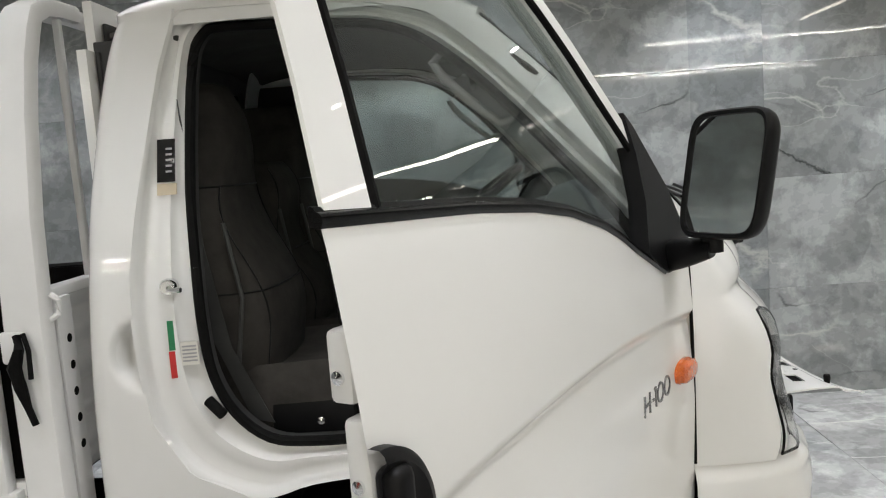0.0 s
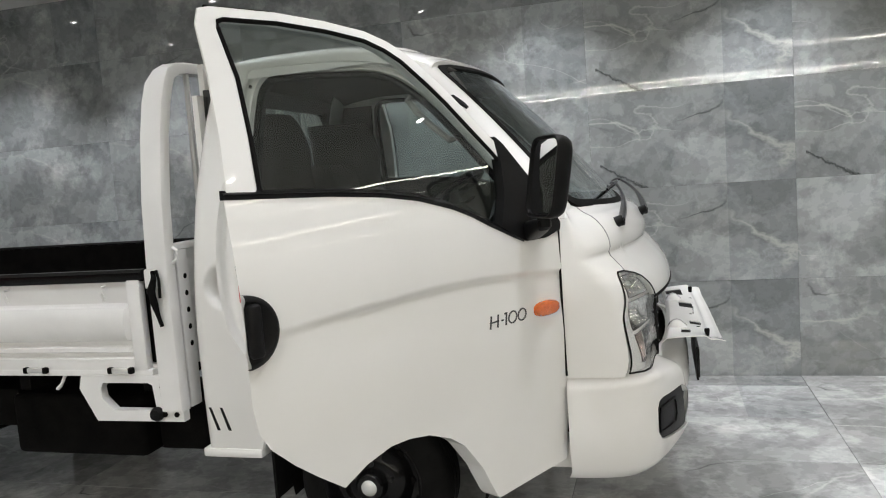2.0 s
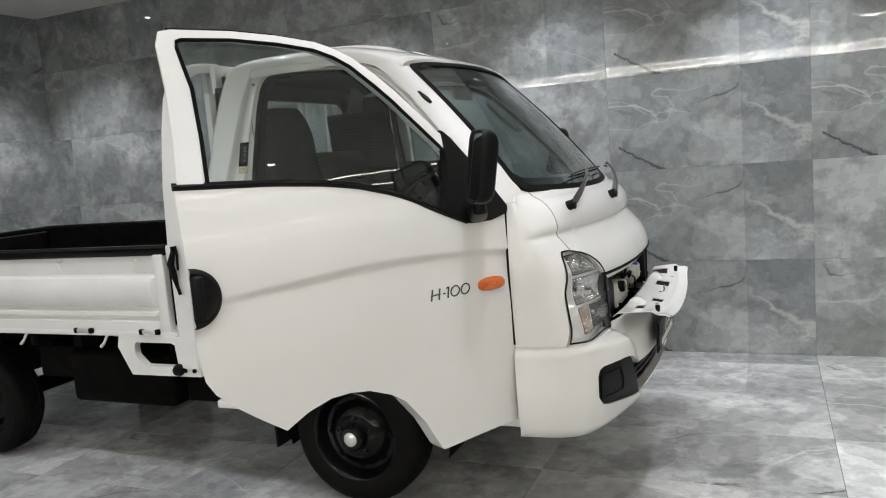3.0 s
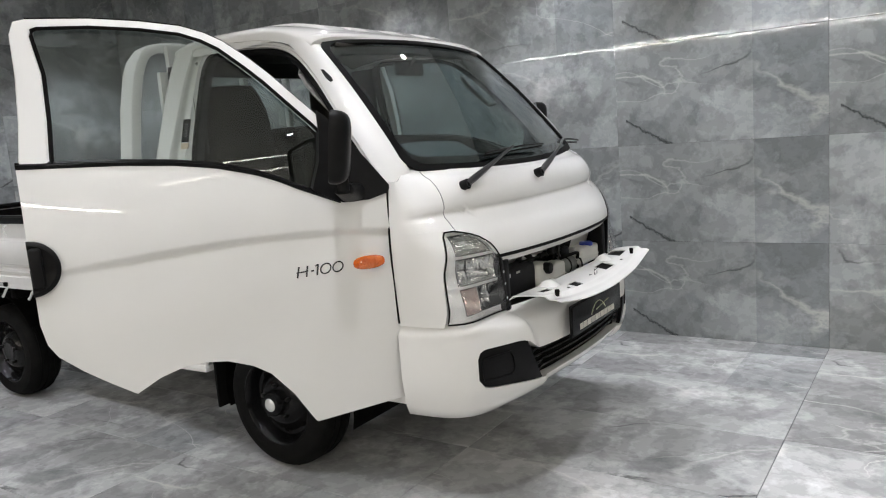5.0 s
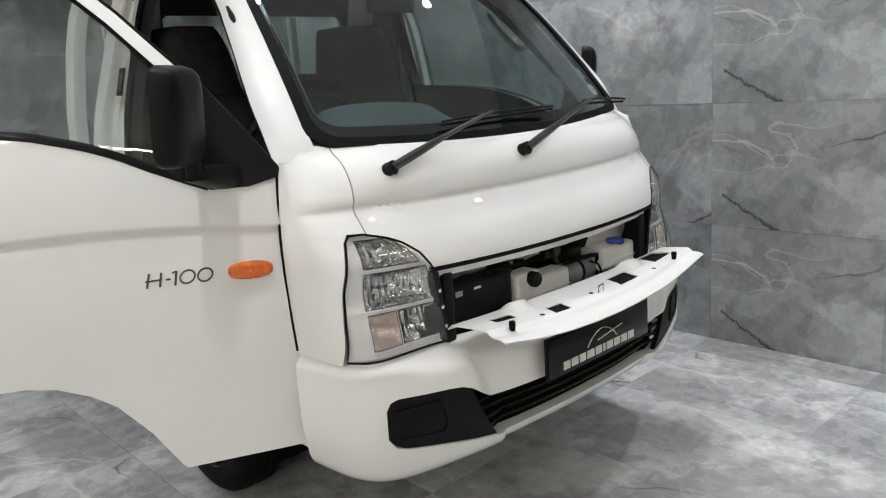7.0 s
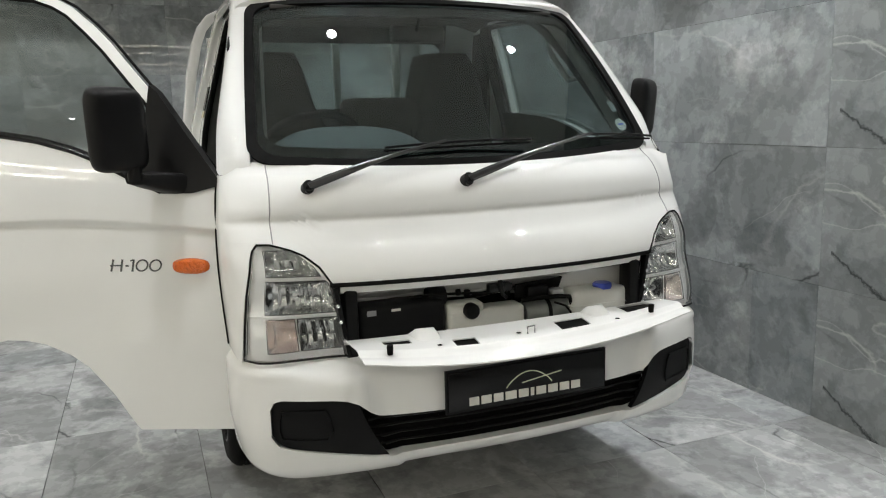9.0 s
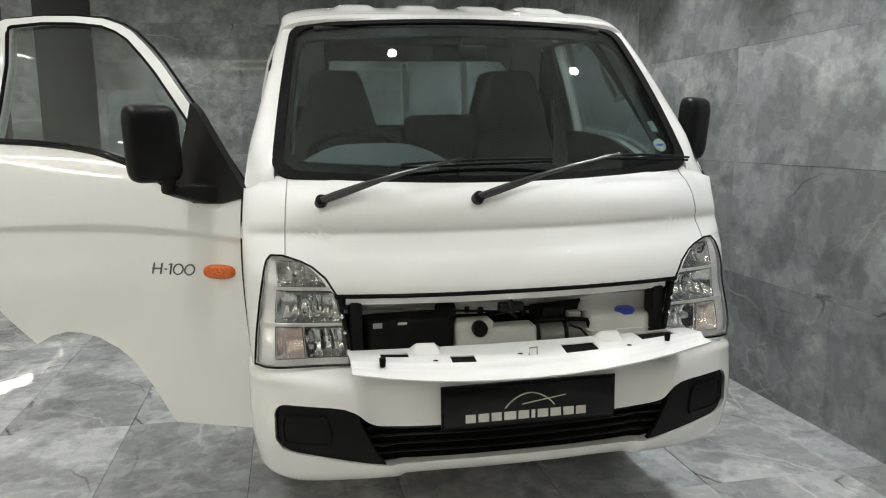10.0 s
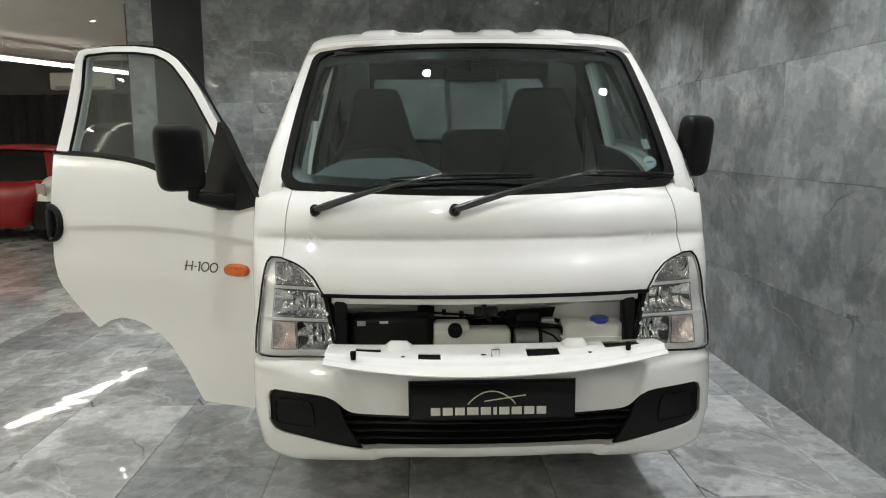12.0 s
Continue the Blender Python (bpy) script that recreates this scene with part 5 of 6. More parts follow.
# ---- grille opening: service bay and lowered flap ----
part("bay_seal", tube([nose_pt(s, 0.974, -0.004) for s in span(-0.525, 0.525, 24)], 0.0085, 8), RUBBER, truck, "black rubber strip")
rows, lower = [], []
for y in span(-0.54, 0.54, 40):
    w = 0.012 * math.sin(y * 19) + 0.008 * math.sin(y * 41)
    edge = line1([(-0.54, 0.89), (-0.2, 0.87), (0.2, 0.845), (0.30, 0.76), (0.54, 0.74)], y) + 0.4 * w
    rows.append([(1.155 - 0.19 * y * y, y, 0.970), (1.152 - 0.19 * y * y, y, 0.946), (1.10 - 0.12 * y * y, y, 0.938), (1.02, y, 0.915 + 0.3 * w), (0.985, y, 0.4 * 0.918 + 0.6 * edge), (0.982, y, edge)])
    lower.append([(0.965 + 0.004 * math.sin(y * 31), y, edge + 0.01), (0.93 + 0.02 * math.sin(y * 23), y, 0.5 * edge + 0.36), (0.90, y, 0.69)])
part("bay_panel", thick_sheet(rows, (-0.004, 0, -0.004)), WHITE, truck, "white painted inner panel")
# black sheet below the white panel puts in the darkness deep in the bay
part("bay_shade", thick_sheet(lower, (-0.004, 0, 0)), CHASSIS, truck, "black sheet standing in for the shade deep in the engine bay")
# wiring loom, clips and small hoses across the bay
loom = part("wiring_loom", tube([(0.985 + 0.012 * math.sin(9 * y), y, 0.865 + 0.012 * math.sin(14 * y) - 0.05 * max(0, y)) for y in span(-0.48, 0.30, 24)], 0.008, 8), RUBBER, truck, "black taped wiring loom")
for y in (-0.21, -0.08, 0.07, 0.2):
    part("loom_clip", box(0.98, 1.0, y - 0.009, y + 0.009, 0.85 - 0.05 * max(0, y), 0.885 - 0.05 * max(0, y), 0.004), BLACK, loom)
for k, (y0, y1) in enumerate(((0.10, 0.28), (-0.17, 0.12), (0.30, 0.50), (-0.48, -0.22))):
    pts = [(1.075 + 0.012 * math.sin(3 * t + k), y0 + (y1 - y0) * t, 0.735 + 0.02 * math.sin(5 * t + 2 * k) + 0.012 * k) for t in span(0, 1, 10)]
    part("small_hose", tube(pts, 0.007, 8), RUBBER, truck)
part("relay_box", box(1.0, 1.06, 0.115, 0.195, 0.845, 0.885, 0.006), BLACK, truck)
part("relay_plug", box(1.03, 1.07, 0.205, 0.25, 0.838, 0.868, 0.005), GREYINK, truck)
part("bottle_cable", tube([(1.09, 0.20, 0.83), (1.095, 0.24, 0.815), (1.092, 0.262, 0.79), (1.09, 0.268, 0.75)], 0.004, 6), RUBBER, truck)
part("bay_floor", box(0.86, 1.15, -0.56, 0.56, 0.685, 0.70, 0.004), CHASSIS, truck)
for sg in (-1, 1):
    bm = bmesh.new()
    add_prism(bm, [(1.115, sg * 0.53, 0.745), (1.115, sg * 0.565, 0.965), (1.0, sg * 0.575, 0.97), (0.95, sg * 0.56, 0.75)], (0, -sg * 0.012, 0))
    part("lamp_bracket", bm, BLACK, truck, "black lamp bracket")
    for z in (0.80, 0.86, 0.91):
        part("bracket_screw", lathe([(0.006, 1.118), (0.0001, 1.120)], "x", 10, (0, sg * (0.53 + (z - 0.745) * 0.15), z)), CHROME, truck)
    part("bracket_foot", box(1.04, 1.11, sg * 0.49, sg * 0.53, 0.74, 0.95, 0.008), BLACK, truck)
batt = part("air_box", box(0.985, 1.075, -0.485, -0.188, 0.72, 0.890, 0.026, 3), BLACK, truck, "black ribbed plastic box")
part("air_box_label", box(1.0755, 1.0765, -0.455, -0.425, 0.855, 0.872), GREYINK, batt)
part("air_box_mark", box(1.0755, 1.0765, -0.375, -0.345, 0.862, 0.870), PAPER, batt)
part("air_box_duct", lathe([(0.03, -0.24), (0.034, -0.21), (0.03, -0.18)], "y", 16, (1.03, 0, 0.885)), BLACK, batt)
res = part("coolant_bottle", box(1.0, 1.085, -0.184, 0.092, 0.745, 0.836, 0.015, 3), TANK, truck, "milky plastic coolant bottle")
part("bottle_shoulder", box(1.0, 1.08, -0.184, -0.055, 0.795, 0.860, 0.015, 3), TANK, res)
part("bottle_seam", box(0.998, 1.088, -0.186, 0.094, 0.775, 0.779, 0.001), TANK, res)
part("filler_cap", lathe([(0.0001, 1.108), (0.022, 1.106), (0.026, 1.10), (0.026, 1.076)], "x", 22, (0, -0.108, 0.836)), BLACK, res, "black screw cap")
MOTOR = plain("grey_casting", (0.20, 0.215, 0.20), (0.28, 0.295, 0.275), 0.45, 0.3, 14, 160, 0.2, 0, 0.2)
motor = part("wiper_motor", lathe([(0.0001, 0.11), (0.04, 0.112), (0.043, 0.12), (0.043, 0.27), (0.036, 0.285), (0.0001, 0.287)], "y", 20, (1.02, 0, 0.785)), MOTOR, truck, "grey cylindrical wiper motor")
part("motor_strap", lathe([(0.0435, 0.195), (0.0455, 0.196), (0.0455, 0.208), (0.0435, 0.209)], "y", 20, (1.02, 0, 0.785)), BLACK, motor)
GREYTANK = plain("grey_plastic", (0.30, 0.31, 0.29), (0.38, 0.39, 0.365), 0.4, 0, 8, 150, 0.1, 0, 0.15)
wash = part("washer_bottle", box(0.985, 1.085, 0.279, 0.498, 0.770, 0.856, 0.018, 3), TANK, truck, "milky plastic washer bottle")
part("bottle_neck", box(0.95, 1.0, 0.336, 0.50, 0.84, 0.915, 0.03, 3), GREYTANK, wash, "grey translucent bottle back")
part("bottle_seam", box(0.983, 1.088, 0.273, 0.512, 0.80, 0.804, 0.001), TANK, wash)
part("blue_cap", lathe([(0.0001, 0.872), (0.028, 0.870), (0.034, 0.864), (0.034, 0.850)], "z", 22, (1.05, 0.415, 0)), BLUE, wash, "blue filler cap")
part("bay_pad", prism([(1.040, 0.079, 0.892), (1.044, 0.257, 0.904), (1.030, 0.244, 0.849), (1.026, 0.083, 0.841)], (-0.008, 0, 0.002)), RUBBER, truck, "black foam pad")
part("bonnet_latch", box(1.055, 1.085, -0.04, 0.045, 0.885, 0.915, 0.006), STEEL, truck)
part("latch_hook", tube([(1.09, -0.005, 0.945), (1.095, -0.005, 0.915), (1.09, 0.005, 0.88), (1.092, 0.02, 0.865)], [0.006, 0.009, 0.007, 0.005], 8), STEEL, truck)
part("latch_cable", tube([(1.06, -0.31, 0.898), (1.07, -0.22, 0.900), (1.08, -0.09, 0.892), (1.08, -0.03, 0.886)], 0.0045, 8), RUBBER, truck)
part("cable_clip", lathe([(0.0001, -0.155), (0.011, -0.152), (0.011, -0.14), (0.0001, -0.138)], "y", 12, (1.072, 0, 0.899)), RUBBER, truck)
part("hose", tube([(1.06, 0.09, 0.842), (1.075, 0.14, 0.848), (1.075, 0.22, 0.846), (1.07, 0.27, 0.838), (1.06, 0.285, 0.81), (1.055, 0.29, 0.76)], 0.008, 8), RUBBER, truck)


def flap_pt(y, k):
    """k 0 at the hinge edge, 1 at the outer edge."""
    t = (y - 0.02) / 0.565
    x0 = 1.150 - 0.02 * t * t
    x1 = curve1([(-1.0, 1.354), (-0.85, 1.350), (-0.5, 1.354), (0.0, 1.352), (0.5, 1.340), (0.85, 1.322), (1.0, 1.318)], t)
    z0 = 0.795
    z1 = curve1([(-1.0, 0.804), (-0.75, 0.779), (-0.4, 0.760), (0.0, 0.755), (0.4, 0.764), (0.75, 0.786), (1.0, 0.812)], t)
    x = x0 + (x1 - x0) * k
    z = z0 + (z1 - z0) * k + 0.013 * step(k, 0.0, 0.08) * (1 - step(k, 0.68, 0.78)) + 0.004 * math.sin(math.pi * k) - 0.006 * step(k, 0.9, 1.0)
    return Vector((x, y, z))


FLAP_HOLES = [(-0.45, -0.365, 0.30, 0.46), (-0.24, -0.165, 0.45, 0.66), (0.125, 0.235, 0.30, 0.60), (0.395, 0.515, 0.08, 0.48)]
ys = sorted(set([round(v, 4) for v in span(-0.545, 0.585, 46)] + [v for h in FLAP_HOLES for v in h[:2]]))
ks = sorted(set(span(0, 1, 28) + [v for h in FLAP_HOLES for v in h[2:]]))
bm = bmesh.new()
va = [[bm.verts.new(flap_pt(y, k)) for y in ys] for k in ks]
vb = [[bm.verts.new(flap_pt(y, k) - Vector((0, 0, 0.004))) for y in ys] for k in ks]
solid = lambda i, j: 0 <= i < len(ks) - 1 and 0 <= j < len(ys) - 1 and not any(h[0] - 1e-6 <= ys[j] and ys[j + 1] <= h[1] + 1e-6 and h[2] - 1e-6 <= ks[i] and ks[i + 1] <= h[3] + 1e-6 for h in FLAP_HOLES)
for i in range(len(ks) - 1):
    for j in range(len(ys) - 1):
        if not solid(i, j):
            continue
        bm.faces.new((va[i][j], va[i][j + 1], va[i + 1][j + 1], va[i + 1][j]))
        bm.faces.new((vb[i][j], vb[i + 1][j], vb[i + 1][j + 1], vb[i][j + 1]))
        for (di, dj), (p, q) in (((-1, 0), ((i, j), (i, j + 1))), ((1, 0), ((i + 1, j), (i + 1, j + 1))), ((0, -1), ((i, j), (i + 1, j))), ((0, 1), ((i, j + 1), (i + 1, j + 1)))):
            if not solid(i + di, j + dj):
                bm.faces.new((va[p[0]][p[1]], va[q[0]][q[1]], vb[q[0]][q[1]], vb[p[0]][p[1]]))
flap = part("grille_flap", bm, WHITE, truck, "white hinged grille flap folded down", 40)
for y, k in ((-0.452, 0.74), (0.462, 0.70)):
    p = flap_pt(y, k)
    part("rubber_buffer", lathe([(0.0001, 0.028), (0.009, 0.027), (0.01, 0.02), (0.008, 0.0)], "z", 12, p), RUBBER, flap)
for y, k in ((-0.29, 0.60), (0.335, 0.62), (-0.02, 0.50)):
    p = flap_pt(y, k)
    part("flap_hole", lathe([(0.008, 0.0012), (0.0001, 0.0014)], "z", 12, p), GLOSS, flap)
# black sheets added under the slots stand in for the shaded gap below
for h in FLAP_HOLES:
    c = [flap_pt(y, k) - Vector((0, 0, 0.0075)) for y, k in ((h[0] - 0.012, h[2] - 0.03), (h[1] + 0.012, h[2] - 0.03), (h[1] + 0.012, h[3] + 0.03), (h[0] - 0.012, h[3] + 0.03))]
    part("slot_shade", prism(c, (0, 0, -0.003)), RUBBER, flap, "black sheet standing in for the shade behind the slot")
for y in (-0.305, 0.30):
    bm = bmesh.new()
    rows = []
    for k in span(0.04, 0.40, 7):
        h = 0.024 * math.sin(math.pi * min(1, max(0, (k - 0.04) / 0.36)))
        w = 0.055 - 0.05 * abs(k)
        rows.append([flap_pt(y - w, k), flap_pt(y - w * 0.6, k) + Vector((0, 0, h)), flap_pt(y + w * 0.6, k) + Vector((0, 0, h)), flap_pt(y + w, k)])
    add_grid(bm, rows)
    part("hinge_bracket", bm, WHITE, flap, "", 60)
part("striker_loop", tube([flap_pt(0.005, 0.56), flap_pt(0.005, 0.56) + Vector((0, 0, 0.022)), flap_pt(0.03, 0.56) + Vector((0, 0, 0.024)), flap_pt(0.03, 0.56)], 0.003, 8), CHROME, flap)

# ---- wipers ----
ARM = plain("wiper_paint", (0.012, 0.012, 0.013), (0.02, 0.02, 0.021), 0.3, 0, 20, 300, 0.1, 0.2, 0.1)
for piv, elbow, b0, b1 in (((0.985, -0.60, 1.255), (0.945, -0.13, 1.375), (0.925, -0.335, 1.358), (0.94, 0.185, 1.368)), ((1.06, -0.105, 1.258), (0.93, 0.43, 1.380), (0.94, 0.365, 1.375), (0.885, 0.72, 1.360))):
    w = part("wiper", tube([Vector(piv) + Vector((0.0, 0, 0.0)), Vector(piv) + Vector((0.028, 0.0, 0.012))], [0.021, 0.018], 16), BLACK, truck, "black windscreen wiper")
    p0, p1 = Vector(piv) + Vector((0.022, 0, 0.008)), Vector(elbow) + Vector((0.02, 0, 0.01))
    pts = [p0.lerp(p1, t) + Vector((0.02, 0, 0.012)) * math.sin(math.pi * t) for t in span(0, 1, 10)]
    part("wiper_arm", tube(pts, [0.013, 0.014, 0.013, 0.011, 0.008, 0.007, 0.006, 0.006, 0.006, 0.005], 8), ARM, w)
    q0, q1 = Vector(b0), Vector(b1)
    pts = [q0.lerp(q1, t) + Vector((0.012, 0, 0.006)) for t in span(0, 1, 8)]
    part("wiper_bridge", tube([p + Vector((0.006, 0, 0.004 + 0.006 * math.sin(math.pi * i / 7))) for i, p in enumerate(pts)], 0.0045, 6), BLACK, w)
    part("wiper_blade", tube([p - Vector((0.003, 0, 0.006)) for p in pts], 0.004, 6), RUBBER, w)
    part("pivot_nut", lathe([(0.0001, 0.034), (0.012, 0.032), (0.014, 0.02)], "x", 14, piv), GLOSS, w)

# ---- cabin ----
def seat(yc, width, head, hw, name="seat"):
    bm = bmesh.new()
    rows = []
    for v in span(0, 1, 28):
        z = 0.93 + (1.775 - 0.93) * v
        w = width / 2 + (hw * 0.70 - width / 2) * step(z, 1.38, 1.58)
        w -= hw * 0.20 * step(z, 1.54, 1.77)
        if not head:
            w = width / 2 * (1 - 0.10 * step(z, 1.4, 1.56))
            z = 0.93 + (1.56 - 0.93) * v
        w *= 1 - 0.16 * step(v, 0.95, 1.0)
        xb = -0.50 + 0.06 * math.sin(v * math.pi) - 0.06 * v
        th = 0.16 - 0.05 * v
        xf = -0.20 - 0.18 * v - 0.03 * math.cos(3.4 * math.pi * v)
        r = []
        for t in span(0, 2 * math.pi, 25)[:-1]:
            c, s = math.cos(t), math.sin(t)
            px = (xf + (xb - th - xf) * 0.5) + (xf - xb + th) * 0.5 * math.copysign(abs(c) ** 0.6, c)
            bol = 0.022 * max(0, c) * step(abs(s), 0.45, 0.85)
            r.append((px + bol, yc + w * math.copysign(abs(s) ** 0.5, s), z))
        rows.append(r)
    vs = add_grid(bm, rows, True)
    bm.faces.new(vs[0]), bm.faces.new(vs[-1])
    back = part(name, bm, FABRIC, truck, "dark grey-brown fabric cab seat", 60)
    # stitched seams over the front
    for i in ((9, 18) if head else (14,)):
        part("seam", tube([Vector(rows[i][j]) + Vector((0.001, 0, 0)) for j in (-6, -5, -4, -3, -2, -1, 0, 1, 2, 3, 4, 5, 6)], 0.0024, 5), BLACK, back)
    for j in (-3, 3):
        part("seam", tube([Vector(r[j]) + Vector((0.001, 0, 0)) for r in rows[1:19 if head else -1]], 0.0024, 5), BLACK, back)
    bm = bmesh.new()
    rows = []
    for u in span(0, 1, 12):
        x = -0.36 + 0.62 * u
        top = 1.0 + 0.02 * u - 0.05 * step(u, 0.85, 1.0)
        w = width / 2 + 0.01
        rows.append([(x, yc - w, 0.84), (x, yc - w - 0.005, top - 0.04), (x, yc - w + 0.03, top + 0.012), (x, yc - w * 0.55, top - 0.006), (x, yc, top - 0.01), (x, yc + w * 0.55, top - 0.006), (x, yc + w - 0.03, top + 0.012), (x, yc + w + 0.005, top - 0.04), (x, yc + w, 0.84)])
    vs = add_grid(bm, rows, True)
    bm.faces.new(vs[0]), bm.faces.new(vs[-1])
    part("cushion", bm, FABRIC, back, "", 60)
    part("piping", tube([(-0.33, yc - width / 2 - 0.004, 1.0), (-0.3, yc - width / 2, 1.2), (-0.33, yc - width / 2, 1.40)], 0.006, 6), TRIM, back)
    return back


seat(-0.445, 0.50, True, 0.25)
seat(0.09, 0.42, False, 0.2)
seat(0.435, 0.46, True, 0.27)
part("seat_base", box(-0.4, 0.25, -0.70, -0.16, 0.78, 0.85, 0.01), BLACK, truck)
part("seat_slide", tube([(-0.36, -0.72, 0.83), (0.2, -0.72, 0.83)], 0.008, 8), STEEL, truck)
for x in (-0.12, 0.02):
    part("seat_bolt", lathe([(0.0001, -0.715), (0.01, -0.712), (0.01, -0.70)], "y", 12, (x, 0, 0.865)), CHROME, truck)
part("seat_side_cover", box(-0.25, 0.2, -0.708, -0.692, 0.80, 0.93, 0.006), BLACK, truck)
part("seat_belt", thick_sheet([[(-0.45, -0.70, 1.72), (-0.405, -0.715, 1.72)], [(-0.42, -0.715, 1.35), (-0.375, -0.725, 1.34)], [(-0.38, -0.72, 1.1), (-0.33, -0.73, 1.08)], [(-0.30, -0.71, 0.88), (-0.24, -0.72, 0.87)]], (0, 0.003, 0)), TRIM, truck, "grey seat belt webbing")
for sg in (-1, 1):
    part("pillar_trim", box(-0.625, -0.40, sg * 0.655, sg * 0.67, 0.85, 1.885, 0.004), TRIM, truck)
    rows = [[Vector((x, sg * (side_y(z) - 0.088 + 0.02 * v * v), z)) for x, z in [(x, 0.82 + (line1(DOOR_TOP, 0.80 - x) + 0.012 - 0.82) * v) for x in span(-0.40, 0.76, 24)]] for v in span(0, 1, 10)]
    if sg > 0:
        part("door_card", thick_sheet(rows, (0, -sg * 0.02, 0)), TRIM, truck, "dark door trim panel")
    # inner A-pillar trim and grab handle
    rows = [[ws_pt(sg * 0.985, v, -0.012), ws_pt(sg * 0.985, v, -0.012) + Vector((-0.05, sg * 0.02, -0.03)), ws_pt(sg * 0.985, v, -0.012) + Vector((-0.10, -sg * 0.01, -0.02)), ws_pt(sg * 0.93, v, -0.02)] for v in span(0.0, 1.0, 10)]
    part("pillar_cover", thick_sheet(rows, (-0.003, 0, -0.003)), PALETRIM, truck)
    g = [Vector((0.44, sg * 0.695, 1.61)), Vector((0.40, sg * 0.665, 1.60)), Vector((0.33, sg * 0.66, 1.66)), Vector((0.27, sg * 0.655, 1.72)), Vector((0.24, sg * 0.655, 1.765)), Vector((0.27, sg * 0.675, 1.79))]
    part("grab_handle", tube(g, [0.012, 0.013, 0.013, 0.013, 0.013, 0.012], 10), PALETRIM, truck, "grey plastic grab handle")
part("back_trim", box(-0.618, -0.606, -0.68, 0.68, 0.80, 1.49, 0.004), TRIM, truck)
bm = bmesh.new()
for y0, y1, z0, z1 in ((-0.68, -0.47, 1.49, 1.86), (0.47, 0.68, 1.49, 1.86), (-0.62, 0.62, 1.84, 1.94)):
    add_box(bm, -0.618, -0.606, y0, y1, z0, z1, 0.004)
part("window_surround", bm, TRIM, truck)
# dashboard
bm = bmesh.new()
rows = []
for y in span(-0.72, 0.72, 41):
    b = math.exp(-((y + 0.39) / 0.26) ** 4)
    top = 1.335 + 0.10 * b
    e = 0.03 * (abs(y) / 0.72) ** 2
    rows.append([(0.93 - 0.13 * (y / 0.72) ** 2, y, 1.30), (0.86 - e, y, 1.335 + 0.02 * b), (0.76 - e, y, top - 0.005), (0.64 - e, y, top), (0.56, y, top - 0.02), (0.53, y, top - 0.06), (0.55, y, 1.2), (0.60, y, 1.05), (0.72, y, 0.85)])
add_grid(bm, rows)
part("dashboard", bm, DASH, truck, "mid-grey moulded dashboard", 60)
part("dash_front", box(0.60, 0.80, -0.70, 0.70, 0.80, 1.02, 0.02), TRIM, truck)
part("dash_clutter", box(0.52, 0.60, 0.02, 0.30, 1.28, 1.345, 0.01), BLACK, truck)
# steering wheel
SW = Matrix.Translation((0.30, -0.43, 1.375)) @ Matrix.Rotation(radians(-35), 4, "Y")
ringp = [SW @ Vector((0.185 * math.cos(t), 0.185 * math.sin(t), 0)) for t in span(0, 2 * math.pi, 41)]
swheel = part("steering_wheel", tube(ringp, 0.014, 10), BLACK, truck, "black steering wheel", 60)
part("wheel_hub", tube([SW @ Vector((0, 0, -0.05)), SW @ Vector((0, 0, 0.0)), SW @ Vector((0, 0, 0.01))], [0.05, 0.065, 0.05], 18), BLACK, swheel)
for t in (0.35, math.pi - 0.35, -0.5 * math.pi):
    part("wheel_spoke", tube([SW @ Vector((0.04 * math.sin(t), 0.04 * math.cos(t), -0.01)), SW @ Vector((0.18 * math.sin(t), 0.18 * math.cos(t), 0))], 0.013, 8), BLACK, swheel)
part("steering_column", tube([SW @ Vector((0, 0, -0.03)), SW @ Vector((0.08, 0, -0.32))], 0.04, 12), TRIM, truck)
part("column_stalk", tube([SW @ Vector((0.02, 0.03, -0.06)), SW @ Vector((0.06, 0.17, -0.05))], 0.007, 8), BLACK, swheel)
# rear-view mirror, visors, windscreen labels
im = part("inside_mirror", box(0.33, 0.352, -0.11, 0.12, 1.755, 1.82, 0.012, 3), BLACK, truck, "black inside rear-view mirror")
part("mirror_stem", tube([(0.352, 0.0, 1.80), (0.40, 0.0, 1.86)], 0.008, 8), BLACK, im)
for y0, y1 in ((-0.58, -0.16), (0.16, 0.58)):
    part("sun_visor", box(0.22, 0.40, y0, y1, 1.865, 1.88, 0.006), LINER, truck)


def on_screen(s0, v0, rs, rv, n=24):
    return [ws_pt(s0 + rs * math.cos(t), v0 + rv * math.sin(t), -0.006) for t in [2 * math.pi * i / n for i in range(n)]]


bm = bmesh.new()
add_prism(bm, on_screen(0.905, 0.150, 0.037, 0.038), (-0.001, 0, -0.001))
disc = part("licence_disc", bm, PAPER, truck, "round pale paper disc inside the windscreen")
bm = bmesh.new()
add_prism(bm, [ws_pt(s, v, -0.004) for s, v in ((0.885, 0.145), (0.925, 0.145), (0.925, 0.155), (0.885, 0.155))], (-0.001, 0, -0.001))
part("disc_print", bm, BLUE, disc)
bm = bmesh.new()
add_prism(bm, [ws_pt(s, v, -0.006) for s, v in ((0.895, 0.235), (0.935, 0.235), (0.93, 0.30), (0.89, 0.30))], (-0.001, 0, -0.001))
part("screen_label", bm, GREYINK, truck, "small pale printed label")
